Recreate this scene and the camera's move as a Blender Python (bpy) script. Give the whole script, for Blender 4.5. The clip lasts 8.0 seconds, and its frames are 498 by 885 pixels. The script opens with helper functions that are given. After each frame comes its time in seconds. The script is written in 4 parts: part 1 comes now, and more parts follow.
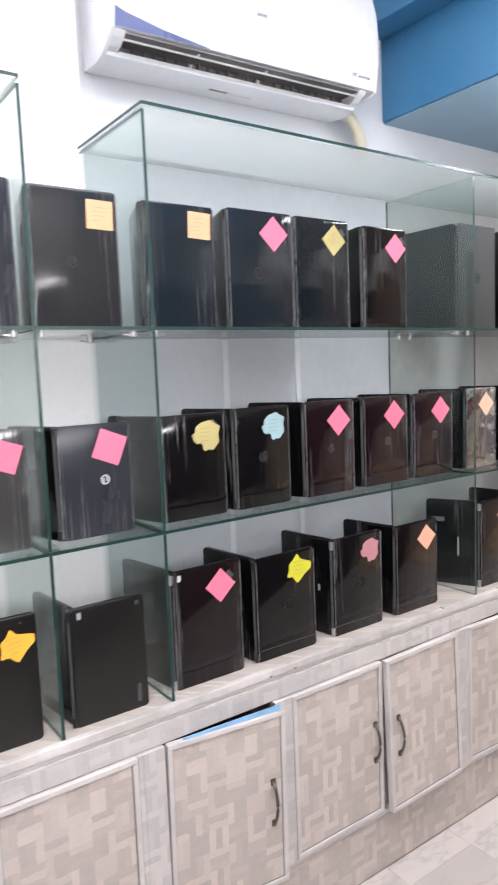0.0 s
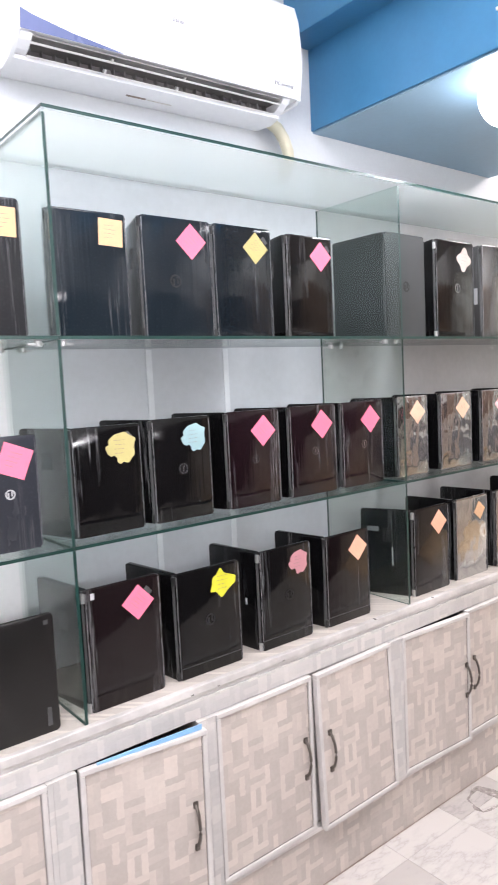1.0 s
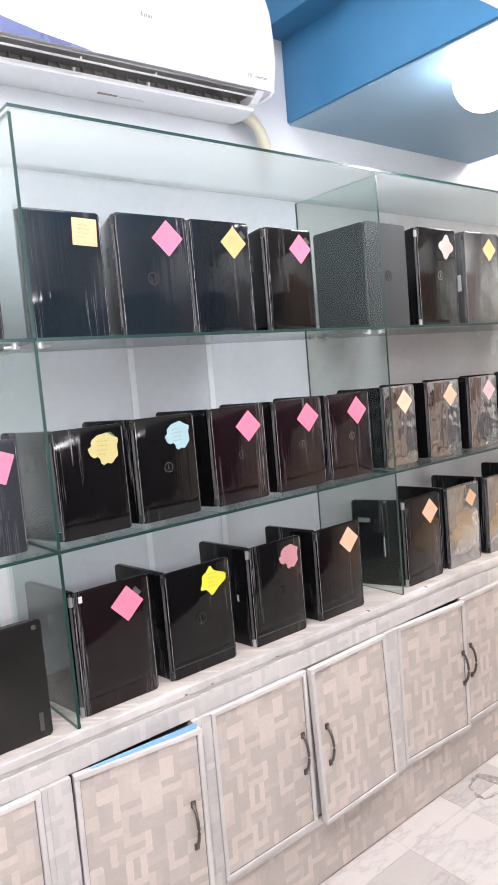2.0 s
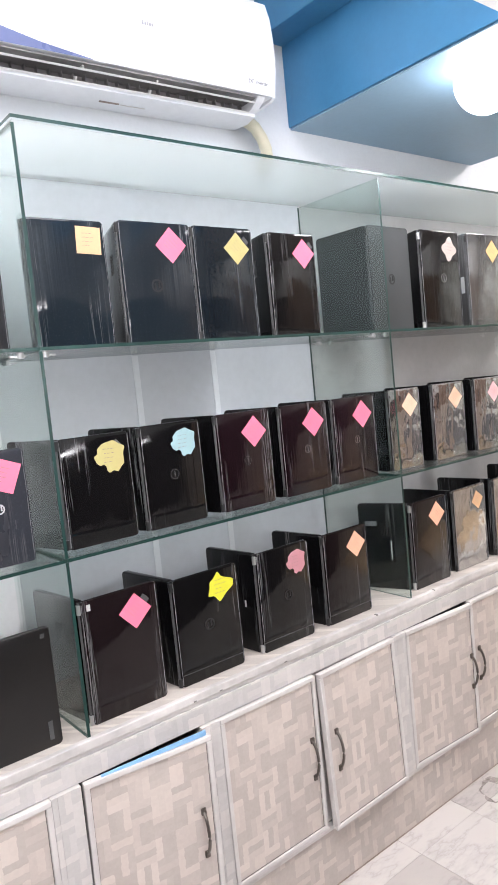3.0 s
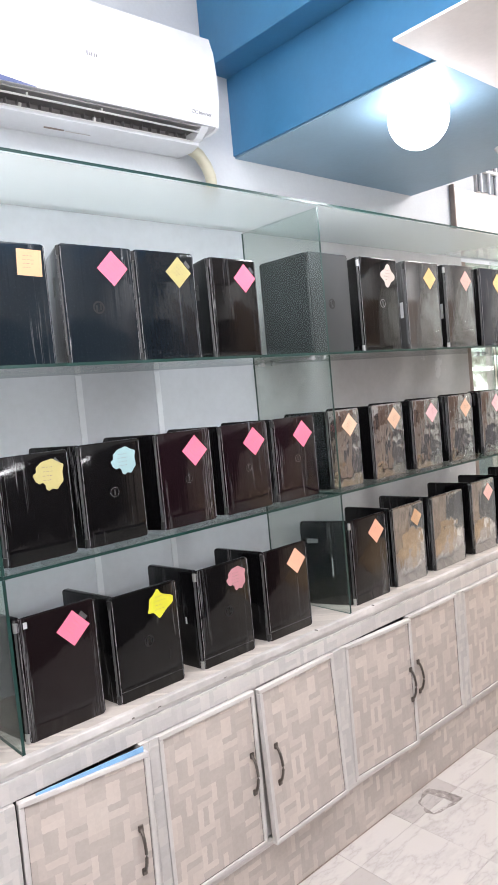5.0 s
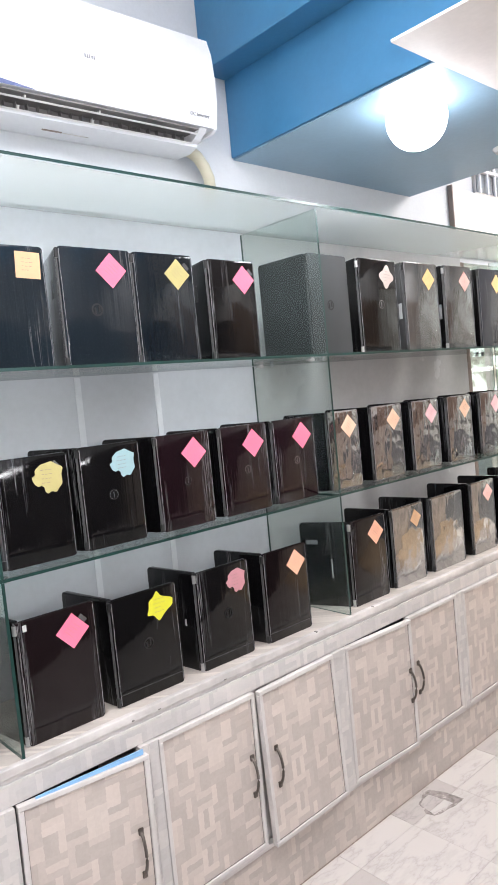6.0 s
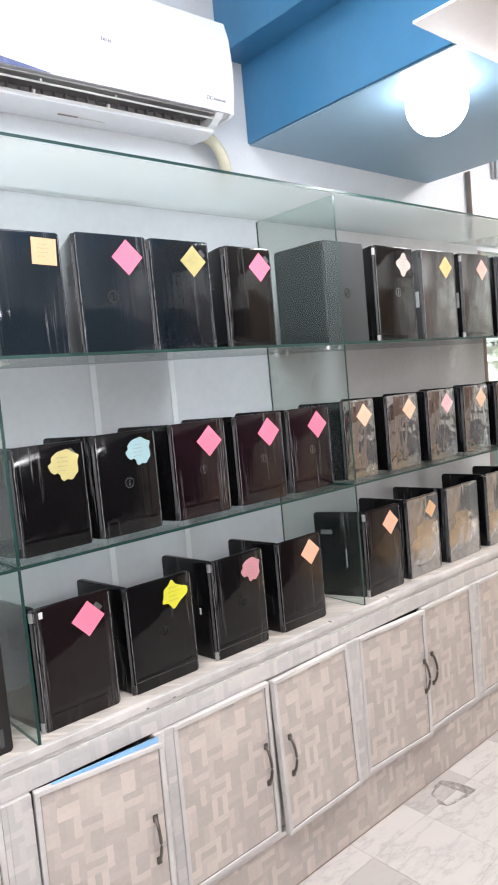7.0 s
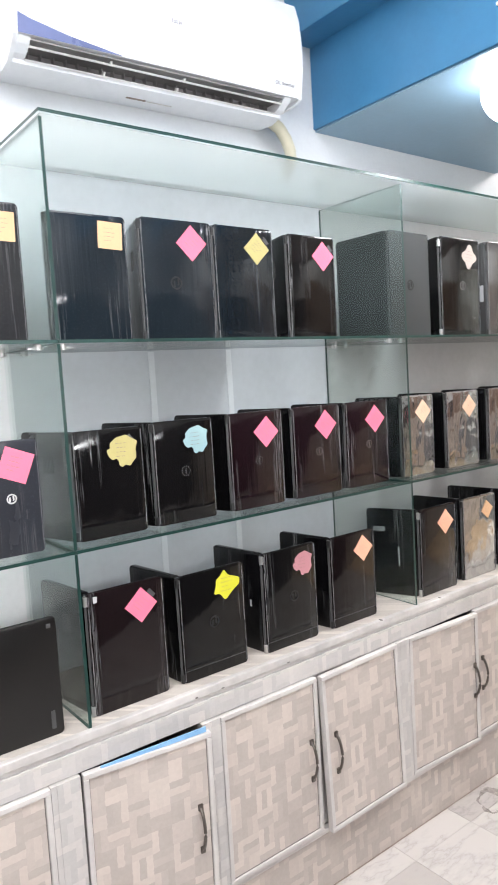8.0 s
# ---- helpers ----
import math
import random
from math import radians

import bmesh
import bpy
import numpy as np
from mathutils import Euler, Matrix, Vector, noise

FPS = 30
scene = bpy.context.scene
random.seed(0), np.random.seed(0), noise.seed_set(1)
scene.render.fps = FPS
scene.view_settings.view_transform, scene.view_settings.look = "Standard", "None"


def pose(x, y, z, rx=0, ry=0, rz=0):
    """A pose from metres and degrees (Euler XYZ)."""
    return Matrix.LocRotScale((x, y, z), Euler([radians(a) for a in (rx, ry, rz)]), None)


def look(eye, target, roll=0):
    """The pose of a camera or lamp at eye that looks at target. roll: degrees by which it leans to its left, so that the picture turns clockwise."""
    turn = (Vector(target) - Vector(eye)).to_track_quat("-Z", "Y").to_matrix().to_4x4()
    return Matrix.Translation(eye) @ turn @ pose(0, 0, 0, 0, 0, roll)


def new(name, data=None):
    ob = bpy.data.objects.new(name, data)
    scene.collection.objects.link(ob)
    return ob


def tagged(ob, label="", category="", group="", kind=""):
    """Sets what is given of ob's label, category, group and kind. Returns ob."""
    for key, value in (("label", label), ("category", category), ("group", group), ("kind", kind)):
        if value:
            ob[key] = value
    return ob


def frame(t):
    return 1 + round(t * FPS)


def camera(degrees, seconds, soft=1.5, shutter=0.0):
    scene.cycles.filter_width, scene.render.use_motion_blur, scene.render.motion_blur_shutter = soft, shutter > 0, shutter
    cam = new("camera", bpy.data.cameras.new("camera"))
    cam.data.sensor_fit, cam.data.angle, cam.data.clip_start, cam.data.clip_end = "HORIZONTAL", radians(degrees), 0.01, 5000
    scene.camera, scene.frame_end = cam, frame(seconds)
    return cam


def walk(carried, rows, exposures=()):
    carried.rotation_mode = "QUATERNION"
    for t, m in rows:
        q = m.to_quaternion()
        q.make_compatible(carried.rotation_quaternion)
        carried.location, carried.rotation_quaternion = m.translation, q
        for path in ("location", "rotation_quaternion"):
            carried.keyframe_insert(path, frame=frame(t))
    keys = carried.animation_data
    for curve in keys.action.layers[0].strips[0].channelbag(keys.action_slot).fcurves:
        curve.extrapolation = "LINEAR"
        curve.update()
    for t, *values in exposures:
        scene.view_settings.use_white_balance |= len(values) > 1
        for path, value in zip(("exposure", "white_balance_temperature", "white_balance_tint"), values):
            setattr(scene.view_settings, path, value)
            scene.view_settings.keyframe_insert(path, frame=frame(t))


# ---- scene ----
cam = camera(39.7, 8.0, soft=1.7, shutter=0.5)
PATH = [
    (0, (-0.785, -1.422, 1.61), (0.369, 0.198, 1.402), -2.3),
    (0.2, (-0.742, -1.432, 1.611), (0.434, 0.173, 1.414), -2.9),
    (0.5, (-0.703, -1.447, 1.604), (0.523, 0.122, 1.42), -2.7),
    (1, (-0.656, -1.466, 1.599), (0.577, 0.098, 1.42), -2.8),
    (1.2, (-0.63, -1.485, 1.597), (0.609, 0.072, 1.393), -3.3),
    (2.5, (-0.622, -1.472, 1.595), (0.614, 0.09, 1.416), -5.4),
    (3, (-0.625, -1.473, 1.603), (0.607, 0.093, 1.421), -5.7),
    (3.5, (-0.617, -1.503, 1.603), (0.632, 0.05, 1.43), -5.5),
    (3.8, (-0.617, -1.526, 1.613), (0.731, -0.056, 1.47), -4.4),
    (4, (-0.628, -1.518, 1.607), (0.746, -0.076, 1.429), -4.6),
    (4.2, (-0.617, -1.534, 1.612), (0.747, -0.081, 1.44), -4.7),
    (4.5, (-0.628, -1.54, 1.609), (0.703, -0.053, 1.48), -5.2),
    (5, (-0.613, -1.546, 1.6), (0.715, -0.057, 1.463), -5.3),
    (6.5, (-0.611, -1.545, 1.604), (0.717, -0.055, 1.469), -5.6),
    (7, (-0.615, -1.525, 1.603), (0.689, -0.017, 1.439), -5.2),
    (7.3, (-0.608, -1.518, 1.602), (0.662, 0.016, 1.426), -5.1),
    (7.5, (-0.622, -1.506, 1.601), (0.628, 0.045, 1.422), -4.9),
    (8, (-0.631, -1.477, 1.606), (0.575, 0.108, 1.424), -3.4),
]
walk(cam, [(t, look(eye, target, roll)) for t, eye, target, roll in PATH], [(0, 0.10, 6500, 16), (0.6, 0.34, 6500, 16), (1.2, 0.37, 6500, 16), (2.5, 0.33, 6500, 15), (4, 0.22, 6500, 14), (6.5, 0.23, 6500, 13), (8, 0.28, 6500, 11)])

# ---- world, daylight, lamps ----
FLOOR, WALL, FRONT, TOP = 0.0, 0.47, 0.05, 3.3       # floor, back wall, glass front, room ceiling
DECK, MID, HIGH, CROWN = 0.79, 1.228, 1.722, 2.226      # counter top, shelves, top of the glass case

world = bpy.data.worlds.new("world")
scene.world = world
world.use_nodes = True
wn, wl = world.node_tree.nodes, world.node_tree.links
sky = wn.new("ShaderNodeTexSky")
sky.sky_type, sky.sun_disc, sky.sun_elevation, sky.sun_rotation = "NISHITA", False, radians(44), radians(76)
wl.new(sky.outputs["Color"], wn["Background"].inputs["Color"])
wn["Background"].inputs["Strength"].default_value = 0.15

sun = new("sun", bpy.data.lights.new("sun", "SUN"))
sun.data.energy, sun.data.angle, sun.data.color = 5.0, radians(0.5), (1.0, 0.90, 0.76)
sun.matrix_world = look((15, 1.4, 10), (5, -1.1, 0))


def area(name, m, sx, sy, watts, color=(1, 1, 1)):
    ob = new(name, bpy.data.lights.new(name, "AREA"))
    ob.data.shape, ob.data.size, ob.data.size_y, ob.data.energy, ob.data.color = "RECTANGLE", sx, sy, watts, color
    ob.matrix_world = m
    return ob


# globe under the beam; added fill: aisle ceiling panels, wall tubes facing the cabinets
area("fill_ceiling_light", look((-0.35, -1.25, 3.2), (-0.35, -1.25, 0)), 2.6, 1.2, 56, (0.97, 0.98, 1.0))
# added far panel, unseen, brightens the lintel and the right-hand laptops
area("fill_far_light", look((3.7, -1.05, 3.2), (3.7, -1.05, 0)), 1.2, 0.9, 85, (1.0, 0.98, 0.95))
bulb_light = new("dome_light", bpy.data.lights.new("dome_light", "AREA"))
bulb_light.data.shape, bulb_light.data.size, bulb_light.data.energy, bulb_light.data.color = "DISK", 0.2, 6, (0.93, 0.97, 1.0)
bulb_light.location = (1.44, -0.232, 2.325)
# unseen tubes added to light the shelves from the front
for tube_x in (-1.0, 0.3):
    area("fill_tube_light", look((tube_x, -2.06, 1.655), (tube_x + 0.15, 0.4, 1.5)), 1.15, 0.06, 11, (0.97, 0.99, 1.0))
# unseen bulb added so that the white pier burns out
fill_corner_light = new("fill_corner_light", bpy.data.lights.new("fill_corner_light", "POINT"))
fill_corner_light.data.energy, fill_corner_light.data.shadow_soft_size, fill_corner_light.data.color = 12, 0.15, (0.95, 0.98, 1.0)
fill_corner_light.location = (-0.95, -0.75, 2.75)


# ---- materials ----
class Nodes:
    """Short hand for a node material."""

    def __init__(self, name):
        self.m = bpy.data.materials.new(name)
        self.m.use_nodes = True
        self.t = self.m.node_tree
        self.bsdf = self.t.nodes["Principled BSDF"]

    def add(self, kind, **values):
        n = self.t.nodes.new("ShaderNode" + kind)
        for k, v in values.items():
            n.inputs[k].default_value = v
        return n

    def link(self, a, b):
        self.t.links.new(a, b)

    def math(self, op, a, b=0.0):
        n = self.t.nodes.new("ShaderNodeMath")
        n.operation = op
        for i, v in enumerate((a, b)):
            if isinstance(v, (int, float)):
                n.inputs[i].default_value = v
            else:
                self.link(v, n.inputs[i])
        return n.outputs[0]

    def coords(self, scale=(1, 1, 1), where="Object"):
        c, mp = self.add("TexCoord"), self.add("Mapping")
        mp.inputs["Scale"].default_value = scale
        self.link(c.outputs[where], mp.inputs["Vector"])
        return mp.outputs["Vector"]

    def noise(self, vec, scale, detail=4.0, rough=0.55):
        n = self.add("TexNoise", Scale=scale, Detail=detail, Roughness=rough)
        self.link(vec, n.inputs["Vector"])
        return n.outputs["Fac"]

    def ramp(self, fac, stops):
        r = self.add("ValToRGB")
        while len(r.color_ramp.elements) < len(stops):
            r.color_ramp.elements.new(0.5)
        for e, (p, c) in zip(r.color_ramp.elements, stops):
            e.position, e.color = p, (*c, 1)
        self.link(fac, r.inputs["Fac"])
        return r.outputs["Color"]

    def mix(self, fac, a, b, blend="MIX"):
        n = self.t.nodes.new("ShaderNodeMix")
        n.data_type, n.blend_type = "RGBA", blend
        for i, v in ((0, fac), (6, a), (7, b)):
            if isinstance(v, (int, float)):
                n.inputs[i].default_value = v
            elif isinstance(v, tuple):
                n.inputs[i].default_value = (*v, 1)
            else:
                self.link(v, n.inputs[i])
        return n.outputs[2]

    def bump(self, height, strength, distance=0.002):
        b = self.add("Bump", Strength=strength, Distance=distance)
        self.link(height, b.inputs["Height"])
        self.link(b.outputs["Normal"], self.bsdf.inputs["Normal"])

    def set(self, **values):
        for k, v in values.items():
            i = self.bsdf.inputs[k.replace("_", " ")]
            if hasattr(v, "links"):
                self.link(v, i)
            else:
                i.default_value = (*v, 1) if isinstance(v, tuple) and len(v) == 3 else v
        return self


def dim(c, f):
    return tuple(v * f for v in c)


def paint(name, color, rough=0.5, grain=60.0, vary=0.12, bump=0.15, metal=0.0, blotch=2.5):
    """A painted or plain surface with fine grain and broad stains."""
    n = Nodes(name)
    v = n.coords()
    fine, broad = n.noise(v, grain, 3), n.noise(v, blotch, 5, 0.65)
    c = n.ramp(broad, [(0.3, dim(color, 1 - vary)), (0.7, dim(color, 1 + vary * 0.4))])
    c = n.mix(0.08, c, n.ramp(fine, [(0.35, dim(color, 0.6)), (0.65, color)]))
    n.set(Base_Color=c, Metallic=metal, Roughness=n.math("ADD", n.math("MULTIPLY", broad, 0.2), max(rough - 0.1, 0.02)))
    n.bump(fine, bump)
    return n.m


def shiny(name, color, rough=0.05, streak=0.5, coat=0.0, wave=0.005, grain=(85, 85, 1.7), lumps=(9, 9, 4)):
    """A laptop shell in stretch film: dark, glossy, with long upright creases."""
    n = Nodes(name)
    info = n.add("ObjectInfo")
    shift = n.add("VectorMath")
    shift.operation = "ADD"
    n.link(n.coords(grain), shift.inputs[0])
    spread = n.add("CombineXYZ")
    n.link(n.math("MULTIPLY", info.outputs["Random"], 90.0), spread.inputs["X"])
    n.link(n.math("MULTIPLY", info.outputs["Random"], 37.0), spread.inputs["Z"])
    n.link(spread.outputs[0], shift.inputs[1])
    creases = n.noise(shift.outputs[0], 1.0, 3, 0.6)
    where = n.add("VectorMath")
    where.operation = "MULTIPLY"
    n.link(shift.outputs[0], where.inputs[0])
    where.inputs[1].default_value = (0.22, 0.22, 1.3)
    zone = n.noise(where.outputs[0], 1.0, 2, 0.5)
    place = n.add("SeparateXYZ")
    n.link(n.coords(), place.inputs[0])
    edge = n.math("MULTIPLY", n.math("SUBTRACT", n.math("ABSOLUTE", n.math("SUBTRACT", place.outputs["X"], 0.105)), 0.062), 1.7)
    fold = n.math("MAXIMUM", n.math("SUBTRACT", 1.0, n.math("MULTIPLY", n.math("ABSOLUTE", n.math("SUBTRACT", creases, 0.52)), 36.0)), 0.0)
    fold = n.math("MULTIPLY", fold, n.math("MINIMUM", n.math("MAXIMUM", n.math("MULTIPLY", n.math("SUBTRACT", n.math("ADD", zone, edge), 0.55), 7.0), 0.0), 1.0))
    soft = n.noise(n.coords(lumps), 1.0, 2, 0.5)
    dust = n.noise(n.coords(), 160, 2, 0.6)
    smear = n.noise(n.coords((14, 14, 5)), 1.0, 4, 0.6)
    tone = n.math("ADD", n.math("MULTIPLY", info.outputs["Random"], 0.5), 0.75)
    c = n.ramp(dust, [(0.55, color), (0.8, tuple(min(v * 1.3 + 0.004, 1) for v in color))])
    grey = n.add("CombineColor")
    for k in ("Red", "Green", "Blue"):
        n.link(tone, grey.inputs[k])
    c = n.mix(1.0, c, grey.outputs[0], "MULTIPLY")
    # creases are also whitened, which puts part of their highlight into the colour
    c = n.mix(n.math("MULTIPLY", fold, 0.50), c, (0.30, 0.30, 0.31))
    wipe = n.math("MULTIPLY", n.math("MAXIMUM", n.math("SUBTRACT", smear, 0.45), 0.0), 0.5)
    n.set(Base_Color=c, Roughness=n.math("ADD", wipe, rough), Coat_Weight=coat, Coat_Roughness=0.04)
    n.bsdf.inputs["Specular IOR Level"].default_value = 0.32
    b1 = n.add("Bump", Strength=streak, Distance=0.0011)
    n.link(n.math("ADD", creases, n.math("MULTIPLY", fold, 0.4)), b1.inputs["Height"])
    b2 = n.add("Bump", Strength=0.5, Distance=wave)
    n.link(soft, b2.inputs["Height"])
    n.link(b1.outputs["Normal"], b2.inputs["Normal"])
    n.link(b2.outputs["Normal"], n.bsdf.inputs["Normal"])
    n.link(b2.outputs["Normal"], n.bsdf.inputs["Coat Normal"])
    return n.m


def weave(name, block=0.064, light=(0.66, 0.61, 0.55), dark=(0.45, 0.415, 0.375), rough=0.42):
    """Laminate printed with short upright and level blocks in beige and grey."""
    n = Nodes(name)
    sep = n.add("SeparateXYZ")
    n.link(n.coords((1 / block, 1 / block, 1 / block)), sep.inputs[0])
    rag = n.math("MULTIPLY", n.math("SUBTRACT", n.noise(n.coords(), 70.0, 3, 0.6), 0.5), 0.16)
    x, z = n.math("ADD", n.math("ADD", sep.outputs["X"], sep.outputs["Y"]), rag), n.math("ADD", sep.outputs["Z"], rag)
    cx, cz = n.math("FLOOR", x), n.math("FLOOR", z)
    odd = n.math("MODULO", n.math("ABSOLUTE", n.math("ADD", cx, cz)), 2.0)
    fx, fz = n.math("SUBTRACT", x, cx), n.math("SUBTRACT", z, cz)
    sub = n.math("ADD", n.math("MULTIPLY", n.math("FLOOR", n.math("MULTIPLY", fx, 3.0)), odd),
                 n.math("MULTIPLY", n.math("FLOOR", n.math("MULTIPLY", fz, 3.0)), n.math("SUBTRACT", 1.0, odd)))
    vec = n.add("CombineXYZ")
    for k, s in (("X", cx), ("Y", cz), ("Z", sub)):
        n.link(s, vec.inputs[k])
    white = n.add("TexWhiteNoise")
    n.link(vec.outputs[0], white.inputs["Vector"])
    shade = n.ramp(white.outputs["Value"], [(0.25, dark), (0.5, dim(dark, 1.12)), (0.78, light), (1.0, dim(light, 1.1))])
    wash = n.noise(n.coords(), 3.0, 5, 0.6)
    fibre = n.noise(n.coords((90, 90, 90)), 1.0, 3)
    c = n.mix(n.math("MULTIPLY", wash, 0.6), shade, dim(light, 0.85))
    c = n.mix(0.10, c, n.ramp(fibre, [(0.3, dim(dark, 0.6)), (0.7, light)]))
    n.set(Base_Color=c, Roughness=n.math("ADD", n.math("MULTIPLY", wash, 0.2), rough - 0.1), Coat_Weight=0.15)
    n.bump(fibre, 0.12)
    return n.m


def marble(name):
    n = Nodes(name)
    v = n.coords(where="Generated", scale=(1, 1, 0.1))
    info = n.add("ObjectInfo")
    off = n.add("VectorMath")
    off.operation = "ADD"
    n.link(v, off.inputs[0])
    shift = n.add("CombineXYZ")
    n.link(n.math("MULTIPLY", info.outputs["Random"], 40.0), shift.inputs["X"])
    n.link(n.math("MULTIPLY", info.outputs["Random"], 71.0), shift.inputs["Y"])
    n.link(shift.outputs[0], off.inputs[1])
    lean = n.add("Mapping")
    lean.inputs["Scale"].default_value, lean.inputs["Rotation"].default_value = (1.0, 2.6, 1.0), (0, 0, 0.7)
    n.link(off.outputs[0], lean.inputs["Vector"])
    warp = n.noise(lean.outputs[0], 0.8, 5, 0.6)
    vein = n.math("ABSOLUTE", n.math("SUBTRACT", warp, 0.5))
    cloud = n.noise(lean.outputs[0], 1.3, 5, 0.62)
    speck = n.noise(off.outputs[0], 26.0, 4, 0.7)
    patch = n.math("MULTIPLY", n.math("MAXIMUM", n.math("SUBTRACT", cloud, 0.55), 0.0), 4.5)
    c = n.ramp(vein, [(0.0, (0.40, 0.37, 0.352)), (0.010, (0.455, 0.42, 0.40)), (0.04, (0.485, 0.45, 0.425))])
    c = n.mix(n.math("MINIMUM", n.math("MULTIPLY", patch, n.math("ADD", speck, 0.2)), 0.7), c, (0.34, 0.315, 0.30))
    odd = n.ramp(info.outputs["Random"], [(0.0, (0.80, 0.79, 0.79)), (0.14, (0.84, 0.83, 0.83)), (0.2, (1, 1, 1))])
    c = n.mix(1.0, c, odd, "MULTIPLY")
    n.set(Base_Color=c, Roughness=0.22, Coat_Weight=0.2)
    n.bump(cloud, 0.05)
    return n.m


def grazing(n):
    """Schlick's share of mirrored light, the same from both sides of a thin pane."""
    w = n.add("LayerWeight", Blend=0.5)
    return n.math("ADD", n.math("MULTIPLY", n.math("POWER", w.outputs["Facing"], 5.0), 0.95), 0.035)


def glass(name, tint):
    """Clear pane: lets light straight through with a green tint, and mirrors by its angle."""
    n = Nodes(name)
    n.t.nodes.remove(n.bsdf)
    clear, shine, mix = n.add("BsdfTransparent"), n.add("BsdfGlossy", Roughness=0.01), n.add("MixShader")
    clear.inputs["Color"].default_value = (*tint, 1)
    n.link(grazing(n), mix.inputs[0])
    n.link(clear.outputs[0], mix.inputs[1])
    n.link(shine.outputs[0], mix.inputs[2])
    n.link(mix.outputs[0], n.t.nodes["Material Output"].inputs["Surface"])
    return n.m


def glow(name, color, strength):
    n = Nodes(name)
    n.set(Base_Color=color, Emission_Color=color, Emission_Strength=strength)
    return n.m


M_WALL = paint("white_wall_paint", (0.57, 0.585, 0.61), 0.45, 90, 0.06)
M_ROOM = paint("pale_room_paint", (0.74, 0.74, 0.73), 0.6, 70, 0.08)
M_SOUTH = paint("dark_brown_wall", (0.055, 0.045, 0.04), 0.6, 40, 0.3)
M_REFLECTLOW = paint("warm_cream_reflect_panel", (0.68, 0.60, 0.53), 0.45, 12, 0.5, 0.2, 0.0, 3.0)
M_REFLECTHIGH = paint("brown_reflect_panel", (0.34, 0.235, 0.17), 0.4, 14, 0.6, 0.2, 0.0, 4.0)
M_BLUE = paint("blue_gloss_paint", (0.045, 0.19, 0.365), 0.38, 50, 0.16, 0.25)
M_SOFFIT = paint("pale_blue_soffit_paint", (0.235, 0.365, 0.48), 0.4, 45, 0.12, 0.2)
M_CEIL = paint("white_ceiling_paint", (0.80, 0.75, 0.73), 0.6, 60, 0.06)
M_PANEL = paint("grey_white_back_laminate", (0.515, 0.545, 0.575), 0.40, 40, 0.06, 0.04)
M_PANEL2 = paint("warm_grey_back_laminate", (0.52, 0.515, 0.52), 0.25, 40, 0.08, 0.04)
M_STRIP = paint("white_joint_strip", (0.70, 0.73, 0.75), 0.2, 40, 0.05, 0.04)
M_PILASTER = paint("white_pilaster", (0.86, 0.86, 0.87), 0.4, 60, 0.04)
M_WEAVE = weave("woven_print_laminate", 0.056, (0.55, 0.478, 0.43), (0.39, 0.34, 0.31))
M_RAIL = weave("woven_print_rail_laminate", 0.05, (0.54, 0.505, 0.48), (0.43, 0.41, 0.40))
M_DECKTOP = weave("woven_print_counter_laminate", 0.045, (0.58, 0.52, 0.465), (0.40, 0.355, 0.32), 0.35)
M_TRIM = paint("silver_white_trim", (0.57, 0.535, 0.515), 0.5, 50, 0.35, 0.2)
M_GROOVE = paint("groove_shade_and_chip", (0.17, 0.15, 0.14), 0.7, 60, 0.5)
M_EDGE = paint("worn_white_edging", (0.62, 0.585, 0.56), 0.4, 45, 0.6, 0.3)
M_DARK = paint("dark_inside_shade_and_backing", (0.05, 0.05, 0.06), 0.7)
M_FILM = paint("blue_protective_film", (0.22, 0.42, 0.66), 0.3)
M_BRONZE = paint("antique_bronze", (0.16, 0.14, 0.125), 0.35, 120, 0.3, 0.2, 0.85)
M_CHROME = paint("satin_chrome", (0.50, 0.50, 0.50), 0.42, 120, 0.1, 0.1, 1.0)
M_GLASS = glass("clear_green_glass", (0.89, 0.94, 0.925))
M_SHELF = glass("clear_shelf_glass", (0.95, 0.98, 0.97))
def hazy_glass(name, tint, haze):
    """Top glass with a thin milky film: most light goes straight through, the rest is scattered."""
    n = Nodes(name)
    n.t.nodes.remove(n.bsdf)
    clear, back, face, milk, body, gloss, out = (n.add(k) for k in ("BsdfTransparent", "BsdfTranslucent", "BsdfDiffuse", "MixShader", "MixShader", "BsdfGlossy", "MixShader"))
    clear.inputs["Color"].default_value = (*tint, 1)
    back.inputs["Color"].default_value = face.inputs["Color"].default_value = (0.88, 0.905, 0.895, 1)
    gloss.inputs["Roughness"].default_value = 0.08
    milk.inputs[0].default_value, body.inputs[0].default_value = 0.5, haze
    for a, b in ((back, milk.inputs[1]), (face, milk.inputs[2]), (clear, body.inputs[1]), (milk, body.inputs[2]), (body, out.inputs[1]), (gloss, out.inputs[2])):
        n.link(a.outputs[0], b)
    n.link(grazing(n), out.inputs[0])
    n.link(out.outputs[0], n.t.nodes["Material Output"].inputs["Surface"])
    return n.m


M_FROST = hazy_glass("milky_top_glass", (0.93, 0.96, 0.945), 0.42)
M_GREEN = paint("dark_green_glass_edge", (0.004, 0.036, 0.030), 0.35, 60, 0.3, 0.05)
M_ACWHITE = paint("white_gloss_plastic", (0.74, 0.74, 0.77), 0.25, 40, 0.03, 0.03)
M_ACGREY = paint("dusty_dark_grille", (0.24, 0.225, 0.225), 0.7, 60, 0.4, 0.4)
M_SLAT = paint("white_dusty_slat", (0.72, 0.71, 0.70), 0.45, 80, 0.2, 0.1)
